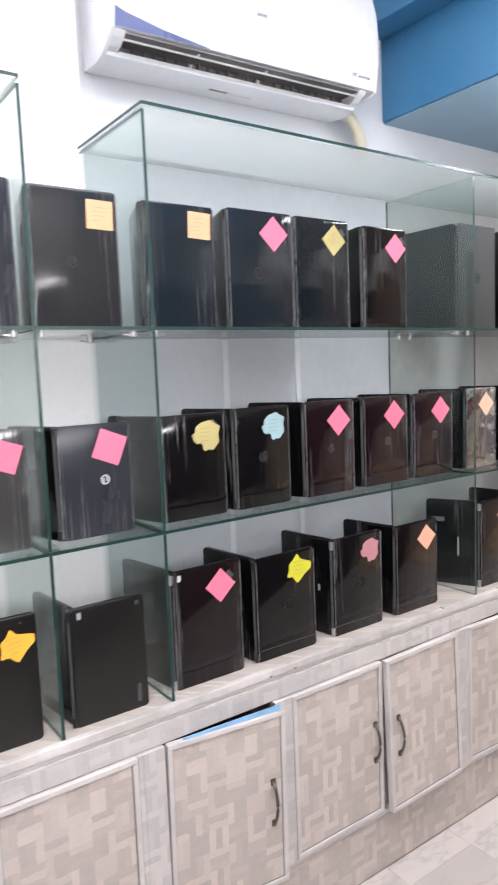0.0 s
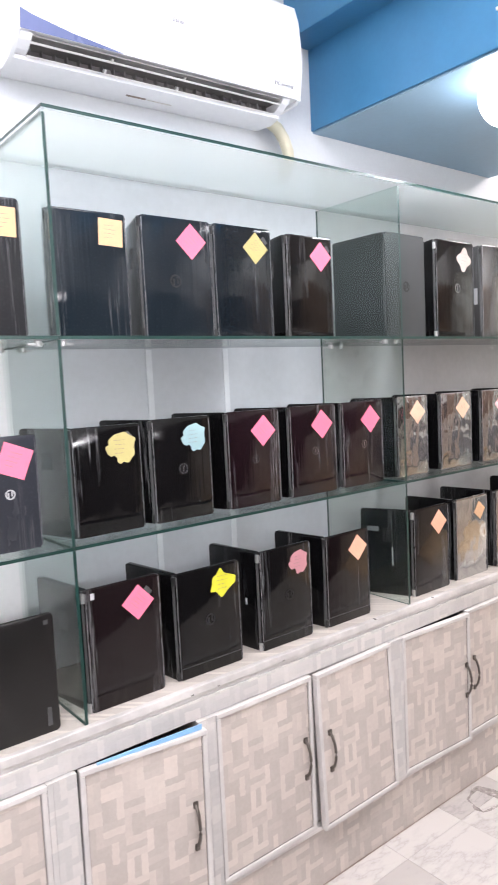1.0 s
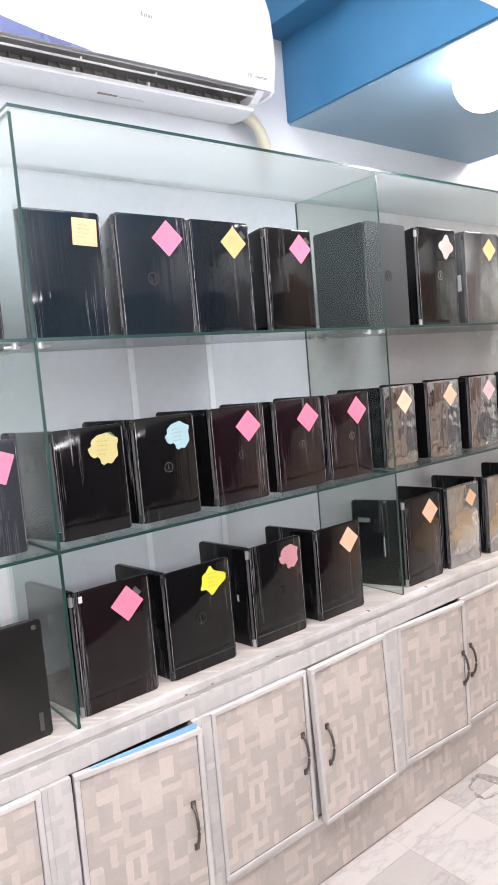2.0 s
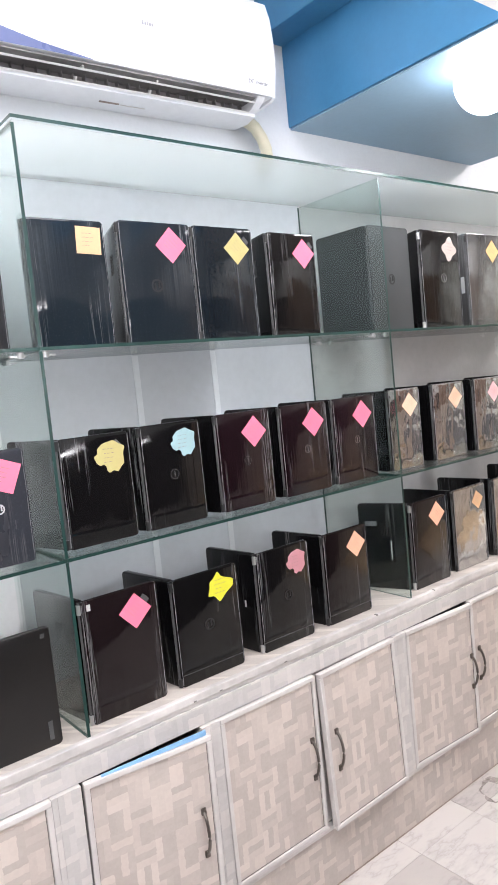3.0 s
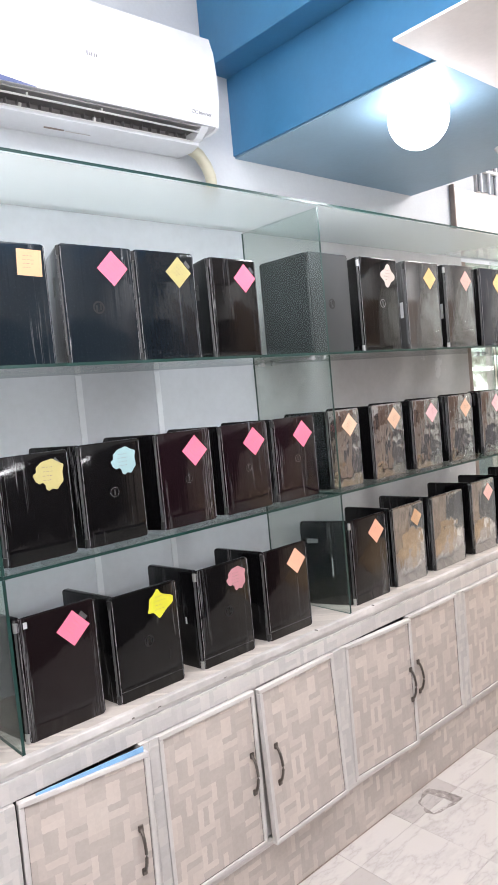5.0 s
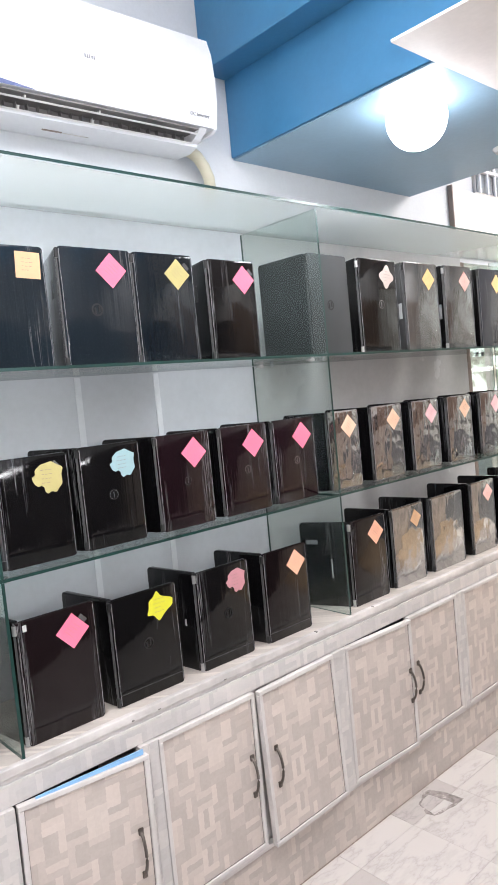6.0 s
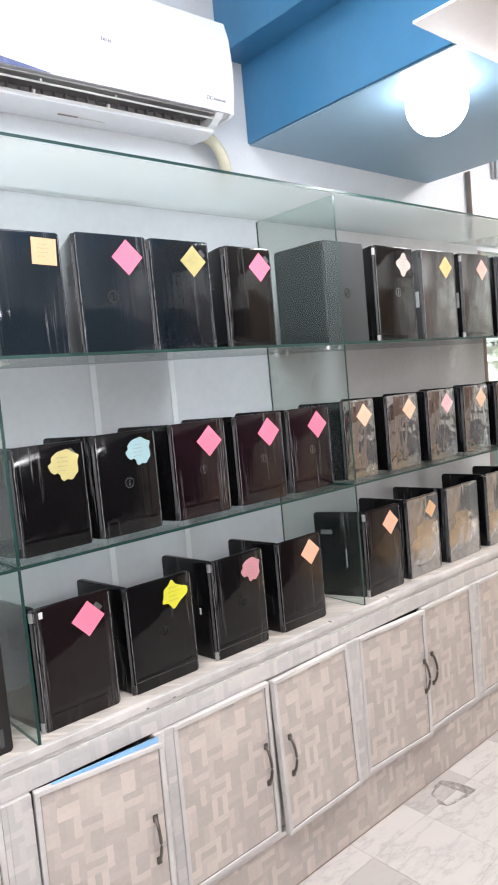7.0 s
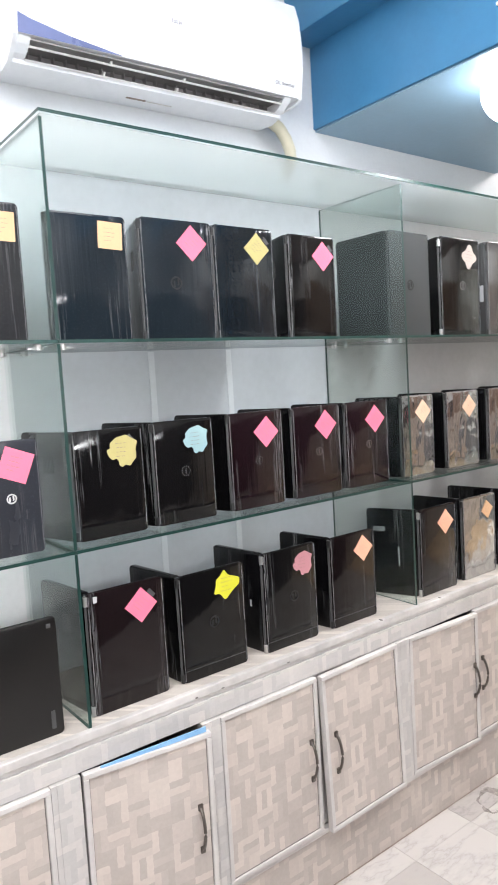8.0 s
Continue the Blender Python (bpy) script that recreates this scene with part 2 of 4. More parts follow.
M_SWOOSH = paint("violet_blue_plastic", (0.13, 0.155, 0.30), 0.3)
M_INK = paint("grey_print", (0.17, 0.17, 0.18), 0.5)
M_MARK = paint("pale_grey_print", (0.30, 0.30, 0.32), 0.5)
M_PIPE = paint("cream_wrapped_pipe", (0.52, 0.485, 0.37), 0.55, 90, 0.2, 0.4)
M_PINK = paint("pale_pink_stone", (0.84, 0.77, 0.74), 0.5, 50, 0.1, 0.15)
M_BROWN = paint("brown_weathered_wood", (0.26, 0.20, 0.17), 0.6, 60, 0.4, 0.4)
M_MARBLE = marble("white_grey_marble")
M_GROUT = paint("grey_grout", (0.60, 0.57, 0.54), 0.7)
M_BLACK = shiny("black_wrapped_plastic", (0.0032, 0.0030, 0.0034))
M_MATTE = paint("matt_black_plastic", (0.0042, 0.0036, 0.0036), 0.32, 140, 0.2, 0.1)
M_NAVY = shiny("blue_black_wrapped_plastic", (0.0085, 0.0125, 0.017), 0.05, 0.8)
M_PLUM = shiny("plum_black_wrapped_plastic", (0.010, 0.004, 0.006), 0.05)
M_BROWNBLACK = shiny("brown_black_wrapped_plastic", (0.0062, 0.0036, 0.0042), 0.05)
M_GREY = paint("graphite_metal_shell", (0.040, 0.042, 0.044), 0.42, 40, 0.10, 0.0)
M_GREY.node_tree.nodes["Principled BSDF"].inputs["Specular IOR Level"].default_value = 0.25
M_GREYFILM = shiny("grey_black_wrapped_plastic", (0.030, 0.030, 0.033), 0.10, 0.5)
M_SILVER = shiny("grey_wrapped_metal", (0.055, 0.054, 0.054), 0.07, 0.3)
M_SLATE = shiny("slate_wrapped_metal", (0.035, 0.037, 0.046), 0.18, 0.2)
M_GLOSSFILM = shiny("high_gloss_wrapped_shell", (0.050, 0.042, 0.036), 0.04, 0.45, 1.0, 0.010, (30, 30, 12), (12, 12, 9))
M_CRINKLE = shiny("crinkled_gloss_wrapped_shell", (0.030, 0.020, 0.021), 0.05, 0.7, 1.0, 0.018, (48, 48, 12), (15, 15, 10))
for film_mat, ior in ((M_GLOSSFILM, 2.9), (M_CRINKLE, 2.3), (M_SILVER, 1.9)):
    film_mat.node_tree.nodes["Principled BSDF"].inputs["IOR"].default_value = ior
    film_mat.node_tree.nodes["Principled BSDF"].inputs["Specular IOR Level"].default_value = 0.5
M_SPINE = paint("grey_edge_glint_and_tape", (0.09, 0.09, 0.093), 0.3, 90, 0.5, 0.1, 0.3)
M_WRAP = paint("crimped_film_highlight", (0.24, 0.24, 0.25), 0.22, 200, 0.5, 0.3)
M_BASE = paint("black_laptop_base", (0.012, 0.012, 0.013), 0.3, 120, 0.3, 0.1)
M_LOGO = paint("black_logo", (0.003, 0.003, 0.0035), 0.5, 60, 0.2, 0.0)
M_LOGOLIGHT = paint("silver_logo", (0.32, 0.32, 0.33), 0.2, 60, 0.2, 0.0, 0.8)
M_LABEL = paint("silver_label", (0.48, 0.48, 0.48), 0.4)
NOTE = {k: paint(k + "_note_paper", c, 0.75, 80, 0.05, 0.05) for k, c in {
    "pink": (0.86, 0.17, 0.27), "rose": (0.45, 0.20, 0.225), "salmon": (0.80, 0.48, 0.42), "blush": (0.78, 0.47, 0.48), "buff": (0.72, 0.47, 0.33), "cream": (0.62, 0.38, 0.215), "yellow": (0.43, 0.37, 0.15),
    "neon": (0.56, 0.535, 0.025), "aqua": (0.26, 0.39, 0.41), "peach": (0.80, 0.40, 0.27), "white": (0.50, 0.42, 0.375),
    "amber": (0.86, 0.57, 0.25), "orange": (0.90, 0.42, 0.04)}.items()}
M_GLOBE = glow("lit_opal_globe", (0.93, 0.97, 1.0), 11.0)
M_FILLGLOW = glow("added_fill_glow", (0.97, 0.98, 1.0), 3.0)
M_MIRROR = paint("mirror_silver", (0.86, 0.90, 0.88), 0.12, 60, 0.02, 0.0, 1.0)
M_MIRROR.node_tree.nodes["Principled BSDF"].inputs["Roughness"].default_value = 0.02
for l in list(M_MIRROR.node_tree.nodes["Principled BSDF"].inputs["Roughness"].links):
    M_MIRROR.node_tree.links.remove(l)


# ---- mesh helpers ----
def box(bm, x0, x1, y0, y1, z0, z1, bevel=0.0, mat=0):
    """A box, with rounded edges where bevel is given, added to bm."""
    made = bmesh.ops.create_cube(bm, size=1.0)["verts"]
    for v in made:
        v.co = ((x0 + x1) / 2 + v.co.x * (x1 - x0), (y0 + y1) / 2 + v.co.y * (y1 - y0), (z0 + z1) / 2 + v.co.z * (z1 - z0))
    faces = {f for v in made for f in v.link_faces}
    for f in faces:
        f.material_index = mat
    if bevel:
        edges = list({e for v in made for e in v.link_edges})
        bmesh.ops.bevel(bm, geom=edges, offset=bevel, segments=2, profile=0.5, affect="EDGES")


def boxed(*args, **kw):
    bm = bmesh.new()
    box(bm, *args, **kw)
    return bm


def prism(bm, outline, depth, m=Matrix(), mat=0):
    """An outline in x and z, thickened along y by depth, set at m."""
    front = [bm.verts.new(m @ Vector((x, 0, z))) for x, z in outline]
    back = [bm.verts.new(m @ Vector((x, depth, z))) for x, z in outline]
    fs = [bm.faces.new(front), bm.faces.new(back[::-1])]
    for i in range(len(outline)):
        j = (i + 1) % len(outline)
        fs.append(bm.faces.new((front[j], front[i], back[i], back[j])))
    for f in fs:
        f.material_index = mat
    bmesh.ops.recalc_face_normals(bm, faces=fs)


def rounded(w, h, r, seg=5):
    """Outline of a rounded rectangle from (0, 0) to (w, h)."""
    pts = []
    for cx, cz, a in ((w - r, r, -90), (w - r, h - r, 0), (r, h - r, 90), (r, r, 180)):
        for i in range(seg + 1):
            t = radians(a + 90 * i / seg)
            pts.append((cx + r * math.cos(t), cz + r * math.sin(t)))
    return pts


def tube(bm, path, r, seg=10):
    """A round bar along a path."""
    rings = []
    for i, p in enumerate(path):
        a, b = Vector(path[max(i - 1, 0)]), Vector(path[min(i + 1, len(path) - 1)])
        q = (b - a).to_track_quat("Z", "Y")
        rings.append([bm.verts.new(Vector(p) + q @ Vector((r * math.cos(2 * math.pi * k / seg), r * math.sin(2 * math.pi * k / seg), 0))) for k in range(seg)])
    for a, b in zip(rings, rings[1:]):
        for k in range(seg):
            bm.faces.new((a[k], a[(k + 1) % seg], b[(k + 1) % seg], b[k]))
    bm.faces.new(rings[0][::-1])
    bm.faces.new(rings[-1])
    bmesh.ops.recalc_face_normals(bm, faces=bm.faces)


def mesh(name, bm, mats, smooth=False):
    me = bpy.data.meshes.new(name)
    bm.to_mesh(me)
    bm.free()
    for m in mats if isinstance(mats, (list, tuple)) else [mats]:
        me.materials.append(m)
    if smooth:
        me.shade_smooth()
        me.set_sharp_from_angle(angle=radians(35))
    return me


def part(name, bm, mats, parent, label="", smooth=False):
    ob = new(name, mesh(name, bm, mats, smooth))
    ob.parent = parent
    return tagged(ob, label)


def thing(name, m, label, category, group="", kind=""):
    ob = new(name)
    ob.matrix_basis = m
    return tagged(ob, label, category, group, kind)


def setting(name, bm, mats, label, category):
    return tagged(new(name, mesh(name, bm, mats)), label, category, kind="structure")


# ---- room ----
X0, X1, Y0 = -2.6, 5.8, -2.15
setting("floor", boxed(X0, X1, Y0, 0.6, -0.2, FLOOR - 0.004), M_GROUT, "grey grout bed under white marble floor tiles", "floor")
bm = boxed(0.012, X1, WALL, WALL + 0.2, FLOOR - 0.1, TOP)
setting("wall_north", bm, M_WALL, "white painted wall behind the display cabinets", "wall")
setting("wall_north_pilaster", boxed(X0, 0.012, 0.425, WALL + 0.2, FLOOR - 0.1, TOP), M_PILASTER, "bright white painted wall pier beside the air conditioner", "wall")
setting("wall_west", boxed(X0 - 0.2, X0, Y0, WALL + 0.2, FLOOR - 0.1, TOP), M_ROOM, "plain pale painted side wall", "wall")
# unseen wall, set close and dark to keep the lids' reflections dark
setting("wall_south", boxed(X0, X1, Y0 - 0.2, Y0, FLOOR - 0.1, 1.75), M_SOUTH, "unseen lower wall, dark brown to darken reflections in the lids", "wall")
# unseen pale and brown panels added for the right-hand lids to mirror
setting("wall_south_reflect_low", boxed(2.9, X1, Y0, Y0 + 0.03, FLOOR, 1.15), M_REFLECTLOW, "unseen pale cream panel added for reflections in the lids", "wall")
setting("wall_south_reflect_high", boxed(3.4, X1, Y0, Y0 + 0.02, 1.152, 2.2), M_REFLECTHIGH, "unseen brown panel added for reflections in the lids", "wall")
# unseen upper half, kept pale as a bounce surface for frontal fill
setting("wall_south_upper", boxed(X0, X1, Y0 - 0.2, Y0, 1.75, TOP), M_ROOM, "unseen upper wall, pale to bounce fill onto the cabinets", "wall")
bm = bmesh.new()
box(bm, X1, X1 + 0.2, Y0, -2.1, FLOOR - 0.1, TOP)
box(bm, X1, X1 + 0.2, -0.1, WALL, FLOOR - 0.1, TOP)
box(bm, X1, X1 + 0.2, -2.1, -0.1, 2.6, TOP)
setting("wall_east", bm, M_ROOM, "pale painted shop front wall with a wide opening", "wall")
setting("ceiling", boxed(X0, X1 + 0.2, Y0, WALL + 0.2, TOP, TOP + 0.15), M_CEIL, "white painted ceiling above the shop aisle", "ceiling")

# blue beam across the room, its pale soffit, and the lower white ceiling board
beam = setting("beam_blue", boxed(1.24, 2.42, Y0, WALL, 2.5205, 2.812, bevel=0.003), M_BLUE, "glossy blue painted beam crossing the shop ceiling", "beam")
part("upper_beam", boxed(1.125, 2.42, Y0, WALL, 2.812, TOP, bevel=0.004), M_BLUE, beam)
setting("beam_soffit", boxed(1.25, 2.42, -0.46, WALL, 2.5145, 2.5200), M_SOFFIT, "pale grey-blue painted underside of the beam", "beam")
setting("ceiling_board", boxed(1.02, 2.9, Y0, -0.44, 2.505, 2.513, bevel=0.001), M_CEIL, "white false ceiling board below the blue beam", "ceiling")

# floor tiles
TILE = 0.3
tile_mesh = mesh("tile", boxed(0.0005, TILE - 0.0005, 0.0005, TILE - 0.0005, -0.012, 0, bevel=0.0006), M_MARBLE)

# unseen mat added to give the lower lids golden-brown reflections
mat = thing("reflection_mat", Matrix(), "unseen tan mat added for golden reflections in the lids", "mat")
part("mat", boxed(3.3, 5.7, -2.1, -0.85, FLOOR + 0.001, FLOOR + 0.014, bevel=0.004), paint("tan_coir", (0.40, 0.30, 0.20), 0.9, 120, 0.4, 0.6), mat)

# shop front: frame and glass, street outside
front = thing("shop_front_window", pose(X1 + 0.05, 0, 0), "wide glazed shop front in a metal frame", "window", kind="structure")
for y in (-2.1, -1.13, -0.15):
    part("window_frame", boxed(0, 0.06, y, y + 0.05, FLOOR, 2.6, bevel=0.004), M_TRIM, front)
part("window_frame", boxed(0, 0.06, -2.1, -0.1, 2.55, 2.6, bevel=0.004), M_TRIM, front)
for y in (-2.05, -1.08):
    pane = part("pane", boxed(0.025, 0.031, y, y + 0.92, FLOOR, 2.55), M_SHELF, front)
    pane.visible_shadow = False
setting("street_ground", boxed(X1 + 0.2, 60, -40, 40, -0.3, -0.12), paint("pale_street_concrete", (0.42, 0.40, 0.37), 0.8, 20, 0.2), "pale concrete street outside the shop", "street")
nb = Nodes("street_distance")
vec = nb.coords()
blocks = nb.noise(nb.coords((1, 1.0, 0.8)), 1.1, 6, 0.75)
col = nb.ramp(blocks, [(0.38, (0.05, 0.045, 0.04)), (0.46, (0.15, 0.13, 0.11)), (0.52, (0.28, 0.25, 0.22)), (0.57, (0.62, 0.62, 0.60)), (0.64, (0.20, 0.19, 0.18))])
nb.set(Base_Color=(0, 0, 0), Emission_Color=col, Emission_Strength=4.0, Roughness=1.0)
setting("backdrop", boxed(14.0, 14.1, -14, 12, -0.12, 8), nb.m, "sunlit street and greenery seen across the road", "backdrop")

# ---- lower cabinets ----
def door(parent, x0, x1, z0, z1, handle_x, m=Matrix()):
    """A framed cabinet door in front of the carcass, with a bow handle."""
    w, h = x1 - x0, z1 - z0
    d = part("door", boxed(0.002, w - 0.002, 0.006, 0.022, 0.002, h - 0.002), M_WEAVE, parent)
    d.matrix_basis = pose(x0, 0.02, z0) @ m
    f = 0.0135
    for a in ((0, w, h - f, h), (0, w, 0, f), (0, f, f, h - f), (w - f, w, f, h - f)):
        part("door_trim", boxed(a[0], a[1], 0, 0.02, a[2], a[3], bevel=0.002), M_TRIM, d, "silver-white edging strip")
    # dark strips put a groove's shade beside the edging
    for a in ((f, w - f, h - f - 0.0022, h - f), (f, w - f, f, f + 0.0022), (f, f + 0.0018, f, h - f), (w - f - 0.0018, w - f, f, h - f)):
        part("groove", boxed(a[0], a[1], 0.0052, 0.007, a[2], a[3]), M_GROOVE, d, "dark line drawn for the groove's shade")
    bm = bmesh.new()
    path = [(handle_x, 0.004 - 0.022 * math.sin(math.pi * i / 10) ** 0.6, h * 0.488 - 0.058 + 0.116 * i / 10) for i in range(11)]
    tube(bm, path, 0.0045, 8)
    for z in (path[0][2], path[-1][2]):
        box(bm, handle_x - 0.007, handle_x + 0.007, -0.001, 0.006, z - 0.009, z + 0.009, bevel=0.002)
    part("handle", bm, M_BRONZE, d, "antique bronze bow handle", smooth=True)
    return d


def cabinet(x0, x1, doors, label, twists=None, dark=False):
    """Carcass between x0 and x1 with its post at the left; doors: (x0, x1, handle from the door's left)."""
    c = thing("base_cabinet", Matrix(), label, "cabinet", "base cabinets under the display")
    bm = bmesh.new()
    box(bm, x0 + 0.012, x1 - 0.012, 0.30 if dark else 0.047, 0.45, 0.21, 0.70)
    # behind an ajar door the shade is put into a near-black carcass
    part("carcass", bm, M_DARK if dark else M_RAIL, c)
    for a in (x0, x1 - 0.012):
        part("side_panel", boxed(a, a + 0.012, 0.052, 0.45, 0.21, 0.70), M_WEAVE, c)
    part("post", boxed(x0, doors[0][0] - 0.001, 0.0225, 0.05, 0.205, 0.701, bevel=0.001), M_RAIL, c)
    if doors[-1][1] + 0.004 < x1:
        part("post", boxed(doors[-1][1] + 0.001, x1, 0.0225, 0.05, 0.205, 0.701, bevel=0.001), M_RAIL, c)
    for i, (a, b, hx) in enumerate(doors):
        door(c, a, b, 0.21, 0.70, hx, (twists or {}).get(i, Matrix()))
    return c


def about(x, y, z, rx, ry, rz):
    """A small turn about the point (x, y, z) of a door."""
    return pose(x, y, z) @ pose(0, 0, 0, rx, ry, rz) @ pose(-x, -y, -z)


CLOSED = "beige woven-print base cabinet with silver trim and bronze handle"
cabinet(-1.62, -0.89, [(-1.56, -1.22, 0.31), (-1.21, -0.89, 0.03)], CLOSED)
cabinet(-0.89, -0.105, [(-0.83, -0.47, 0.33), (-0.46, -0.12, 0.03)], CLOSED)
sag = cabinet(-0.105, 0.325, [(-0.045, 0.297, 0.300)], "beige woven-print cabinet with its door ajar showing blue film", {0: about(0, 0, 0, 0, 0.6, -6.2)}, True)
bm = bmesh.new()
prism(bm, [(0.05, 0.6985), (0.335, 0.6985), (0.335, 0.7125), (0.05, 0.7045)], 0.004, Matrix.Translation((0, 0.006, 0)))
film = part("blue_film", bm, M_FILM, sag, "blue protective film curling off the door's top edge")
film.matrix_basis = pose(-0.045, 0.02, 0) @ pose(0, 0, 0, 0, 0, -6.2)
cabinet(0.325, 1.095, [(0.358, 0.712, 0.322), (0.722, 1.078, 0.045)], "beige woven-print cabinet, one door sprung out at its foot", {1: about(0.356, 0.0, 0.49, -2.2, 0, 1.6)})
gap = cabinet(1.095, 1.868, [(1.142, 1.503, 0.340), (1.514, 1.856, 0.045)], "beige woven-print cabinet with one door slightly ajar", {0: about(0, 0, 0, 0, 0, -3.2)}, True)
cabinet(1.868, 2.64, [(1.908, 2.272, 0.342), (2.280, 2.622, 0.03)], CLOSED)
cabinet(2.64, 3.40, [(2.682, 3.01, 0.30), (3.018, 3.38, 0.025)], CLOSED)
cabinet(3.40, 4.18, [(3.445, 3.79, 0.32), (3.798, 4.16, 0.025)], CLOSED)

XL, XR = -1.62, 4.18
plinth = setting("baseboard", boxed(XL, XR, 0.038, 0.07, FLOOR, 0.188, bevel=0.002), M_WEAVE, "beige woven-print laminate plinth under the cabinets", "baseboard")
part("foot_line", boxed(XL, XR, 0.0345, 0.0375, FLOOR, FLOOR + 0.0025), M_BROWN, plinth, "thin dark line at the floor")
part("plinth_trim", boxed(XL, XR, 0.030, 0.05, 0.189, 0.204, bevel=0.002), M_TRIM, plinth)
top = thing("worktop", Matrix(), "beige woven-print laminate counter with a worn white front edge", "worktop")
part("top_board", boxed(XL, XR, 0.052, 0.468, 0.765, DECK, bevel=0.001), M_DECKTOP, top)
part("front_rail", boxed(XL, XR, 0.034, 0.062, 0.7025, 0.756, bevel=0.001), M_RAIL, top)
part("edge_trim", boxed(XL, XR, 0.034, 0.052, 0.768, DECK + 0.002, bevel=0.003), M_EDGE, top, "worn white edging strip")
part("edge_trim", boxed(XL, XR, 0.039, 0.050, 0.7565, 0.767, bevel=0.002), M_TRIM, top)

chip_rnd = random.Random(5)
for x in (0.29, 0.375, 0.61, 1.02, 1.33):
    w = 0.003 + 0.008 * chip_rnd.random()
    z = DECK + 0.0008 if chip_rnd.random() < 0.5 else 0.772
    part("chip", boxed(x, x + w, 0.0325, 0.042 + 0.006 * chip_rnd.random(), z, z + 0.0018 + 0.002 * chip_rnd.random(), bevel=0.0004), M_GROOVE, top, "dark chip in the edging")

# ---- glass display case ----
setting("wall_panel_back", boxed(0.012, 1.222, 0.44, WALL - 0.002, DECK, CROWN + 0.012), M_PANEL, "glossy grey-white laminate back of the display", "panel")
setting("wall_panel_back_grey", boxed(1.224, 2.80, 0.44, WALL - 0.002, DECK, CROWN + 0.012), M_PANEL2, "darker warm grey laminate back of the display", "panel")
back = bpy.data.objects["wall_panel_back"]
for x in (0.46, 0.76):
    part("joint_strip", boxed(x - 0.011, x + 0.011, 0.4365, 0.4398, DECK + 0.002, HIGH - 0.012, bevel=0.001), M_STRIP, back, "white glossy joint strip")
case = thing("glass_display_case", Matrix(), "long glass display case with green edges and two shelves", "display case")


def pane(name, x0, x1, y0, y1, z0, z1, flat):
    """A glass pane: clear on its two broad sides, dark green on its cut edges."""
    bm = bmesh.new()
    box(bm, x0, x1, y0, y1, z0, z1)
    for f in bm.faces:
        n = [abs(v) for v in f.normal]
        f.normal_update()
        n = [abs(v) for v in f.normal]
        f.material_index = 0 if n[flat] > 0.5 else 1
    ob = part(name, bm, [M_GLASS if flat == 0 else M_SHELF, M_GREEN], case)
    ob.visible_shadow = False
    return ob


EDGES = [-1.5, -0.285, 0.0, 1.22, 3.10, 4.15]
for x in EDGES:
    for z0, z1 in ((DECK + 0.001, MID - 0.009), (MID + 0.001, HIGH - 0.009), (HIGH + 0.001, CROWN - 0.009)):
        pane("side_pane", x - 0.004, x + 0.004, FRONT, 0.438, z0, z1, 0)
for a, b in zip(EDGES, EDGES[1:]):
    for z in (MID, HIGH):
        pane("shelf_pane", a + 0.001, b - 0.001, FRONT - 0.002, 0.438, z - 0.008, z, 2)
        for x in (a + 0.03, b - 0.03):
            for y in (0.10, 0.36):
                bm = bmesh.new()
                bmesh.ops.create_cone(bm, cap_ends=True, segments=12, radius1=0.009, radius2=0.009, depth=0.012, matrix=pose(x, y, z - 0.0145))
                box(bm, x - 0.026 if x > b - 0.1 else x - 0.012, x + 0.012 if x > b - 0.1 else x + 0.026, y - 0.004, y + 0.004, z - 0.018, z - 0.0135)
                part("shelf_clip", bm, M_CHROME, case, "small chrome shelf support")
for a, b in ((-1.5, -0.285), (0.0, 3.10), (3.10, 4.15)):
    pane("top_pane", a - 0.004, b + 0.003, FRONT - 0.004, 0.43, CROWN, CROWN + 0.008, 2)
    bm = bmesh.new()
    bm.faces.new([bm.verts.new(q) for q in ((a, FRONT, CROWN - 0.002), (a, 0.4395, CROWN - 0.002), (b, 0.4395, CROWN - 0.002), (b, FRONT, CROWN - 0.002))])
    part("frosted_film", bm, M_FROST, case, "frosted white film under the top glass")
mirror = thing("wall_mirror", Matrix(), "mirror panel with dark edge behind the display shelves", "mirror")
part("mirror_pane", boxed(2.835, 4.15, 0.446, 0.452, DECK + 0.005, CROWN - 0.02), M_MIRROR, mirror)
part("mirror_edge", boxed(2.802, 2.834, 0.438, WALL - 0.002, DECK + 0.001, CROWN - 0.02, bevel=0.002), M_BROWN, mirror, "dark edging strip")
part("mirror_backing", boxed(2.835, 4.15, 0.453, WALL - 0.002, DECK + 0.005, CROWN - 0.02), M_DARK, mirror)

# ---- air conditioner ----
ac = thing("air_conditioner", pose(0.5, 0, 2.6) @ pose(0, 0, 0, 0, -1.1, 0) @ pose(-0.5, 0, -2.6), "white wall-mounted split air conditioner with open dusty louvre", "air conditioner")
AX0, AX1 = 0.045, 1.012
PROFILE = [(0.468, 2.822), (0.315, 2.827), (0.285, 2.808), (0.268, 2.755), (0.262, 2.68), (0.266, 2.60), (0.283, 2.515)]


def shell(bm, profile, x0, x1, mat=0):
    a = [bm.verts.new((x0, y, z)) for y, z in profile]
    b = [bm.verts.new((x1, y, z)) for y, z in profile]
    fs = [bm.faces.new(a), bm.faces.new(b[::-1])]
    for i in range(len(profile)):
        j = (i + 1) % len(profile)
        fs.append(bm.faces.new((a[j], a[i], b[i], b[j])))
    for f in fs:
        f.material_index = mat
    bmesh.ops.recalc_face_normals(bm, faces=fs)


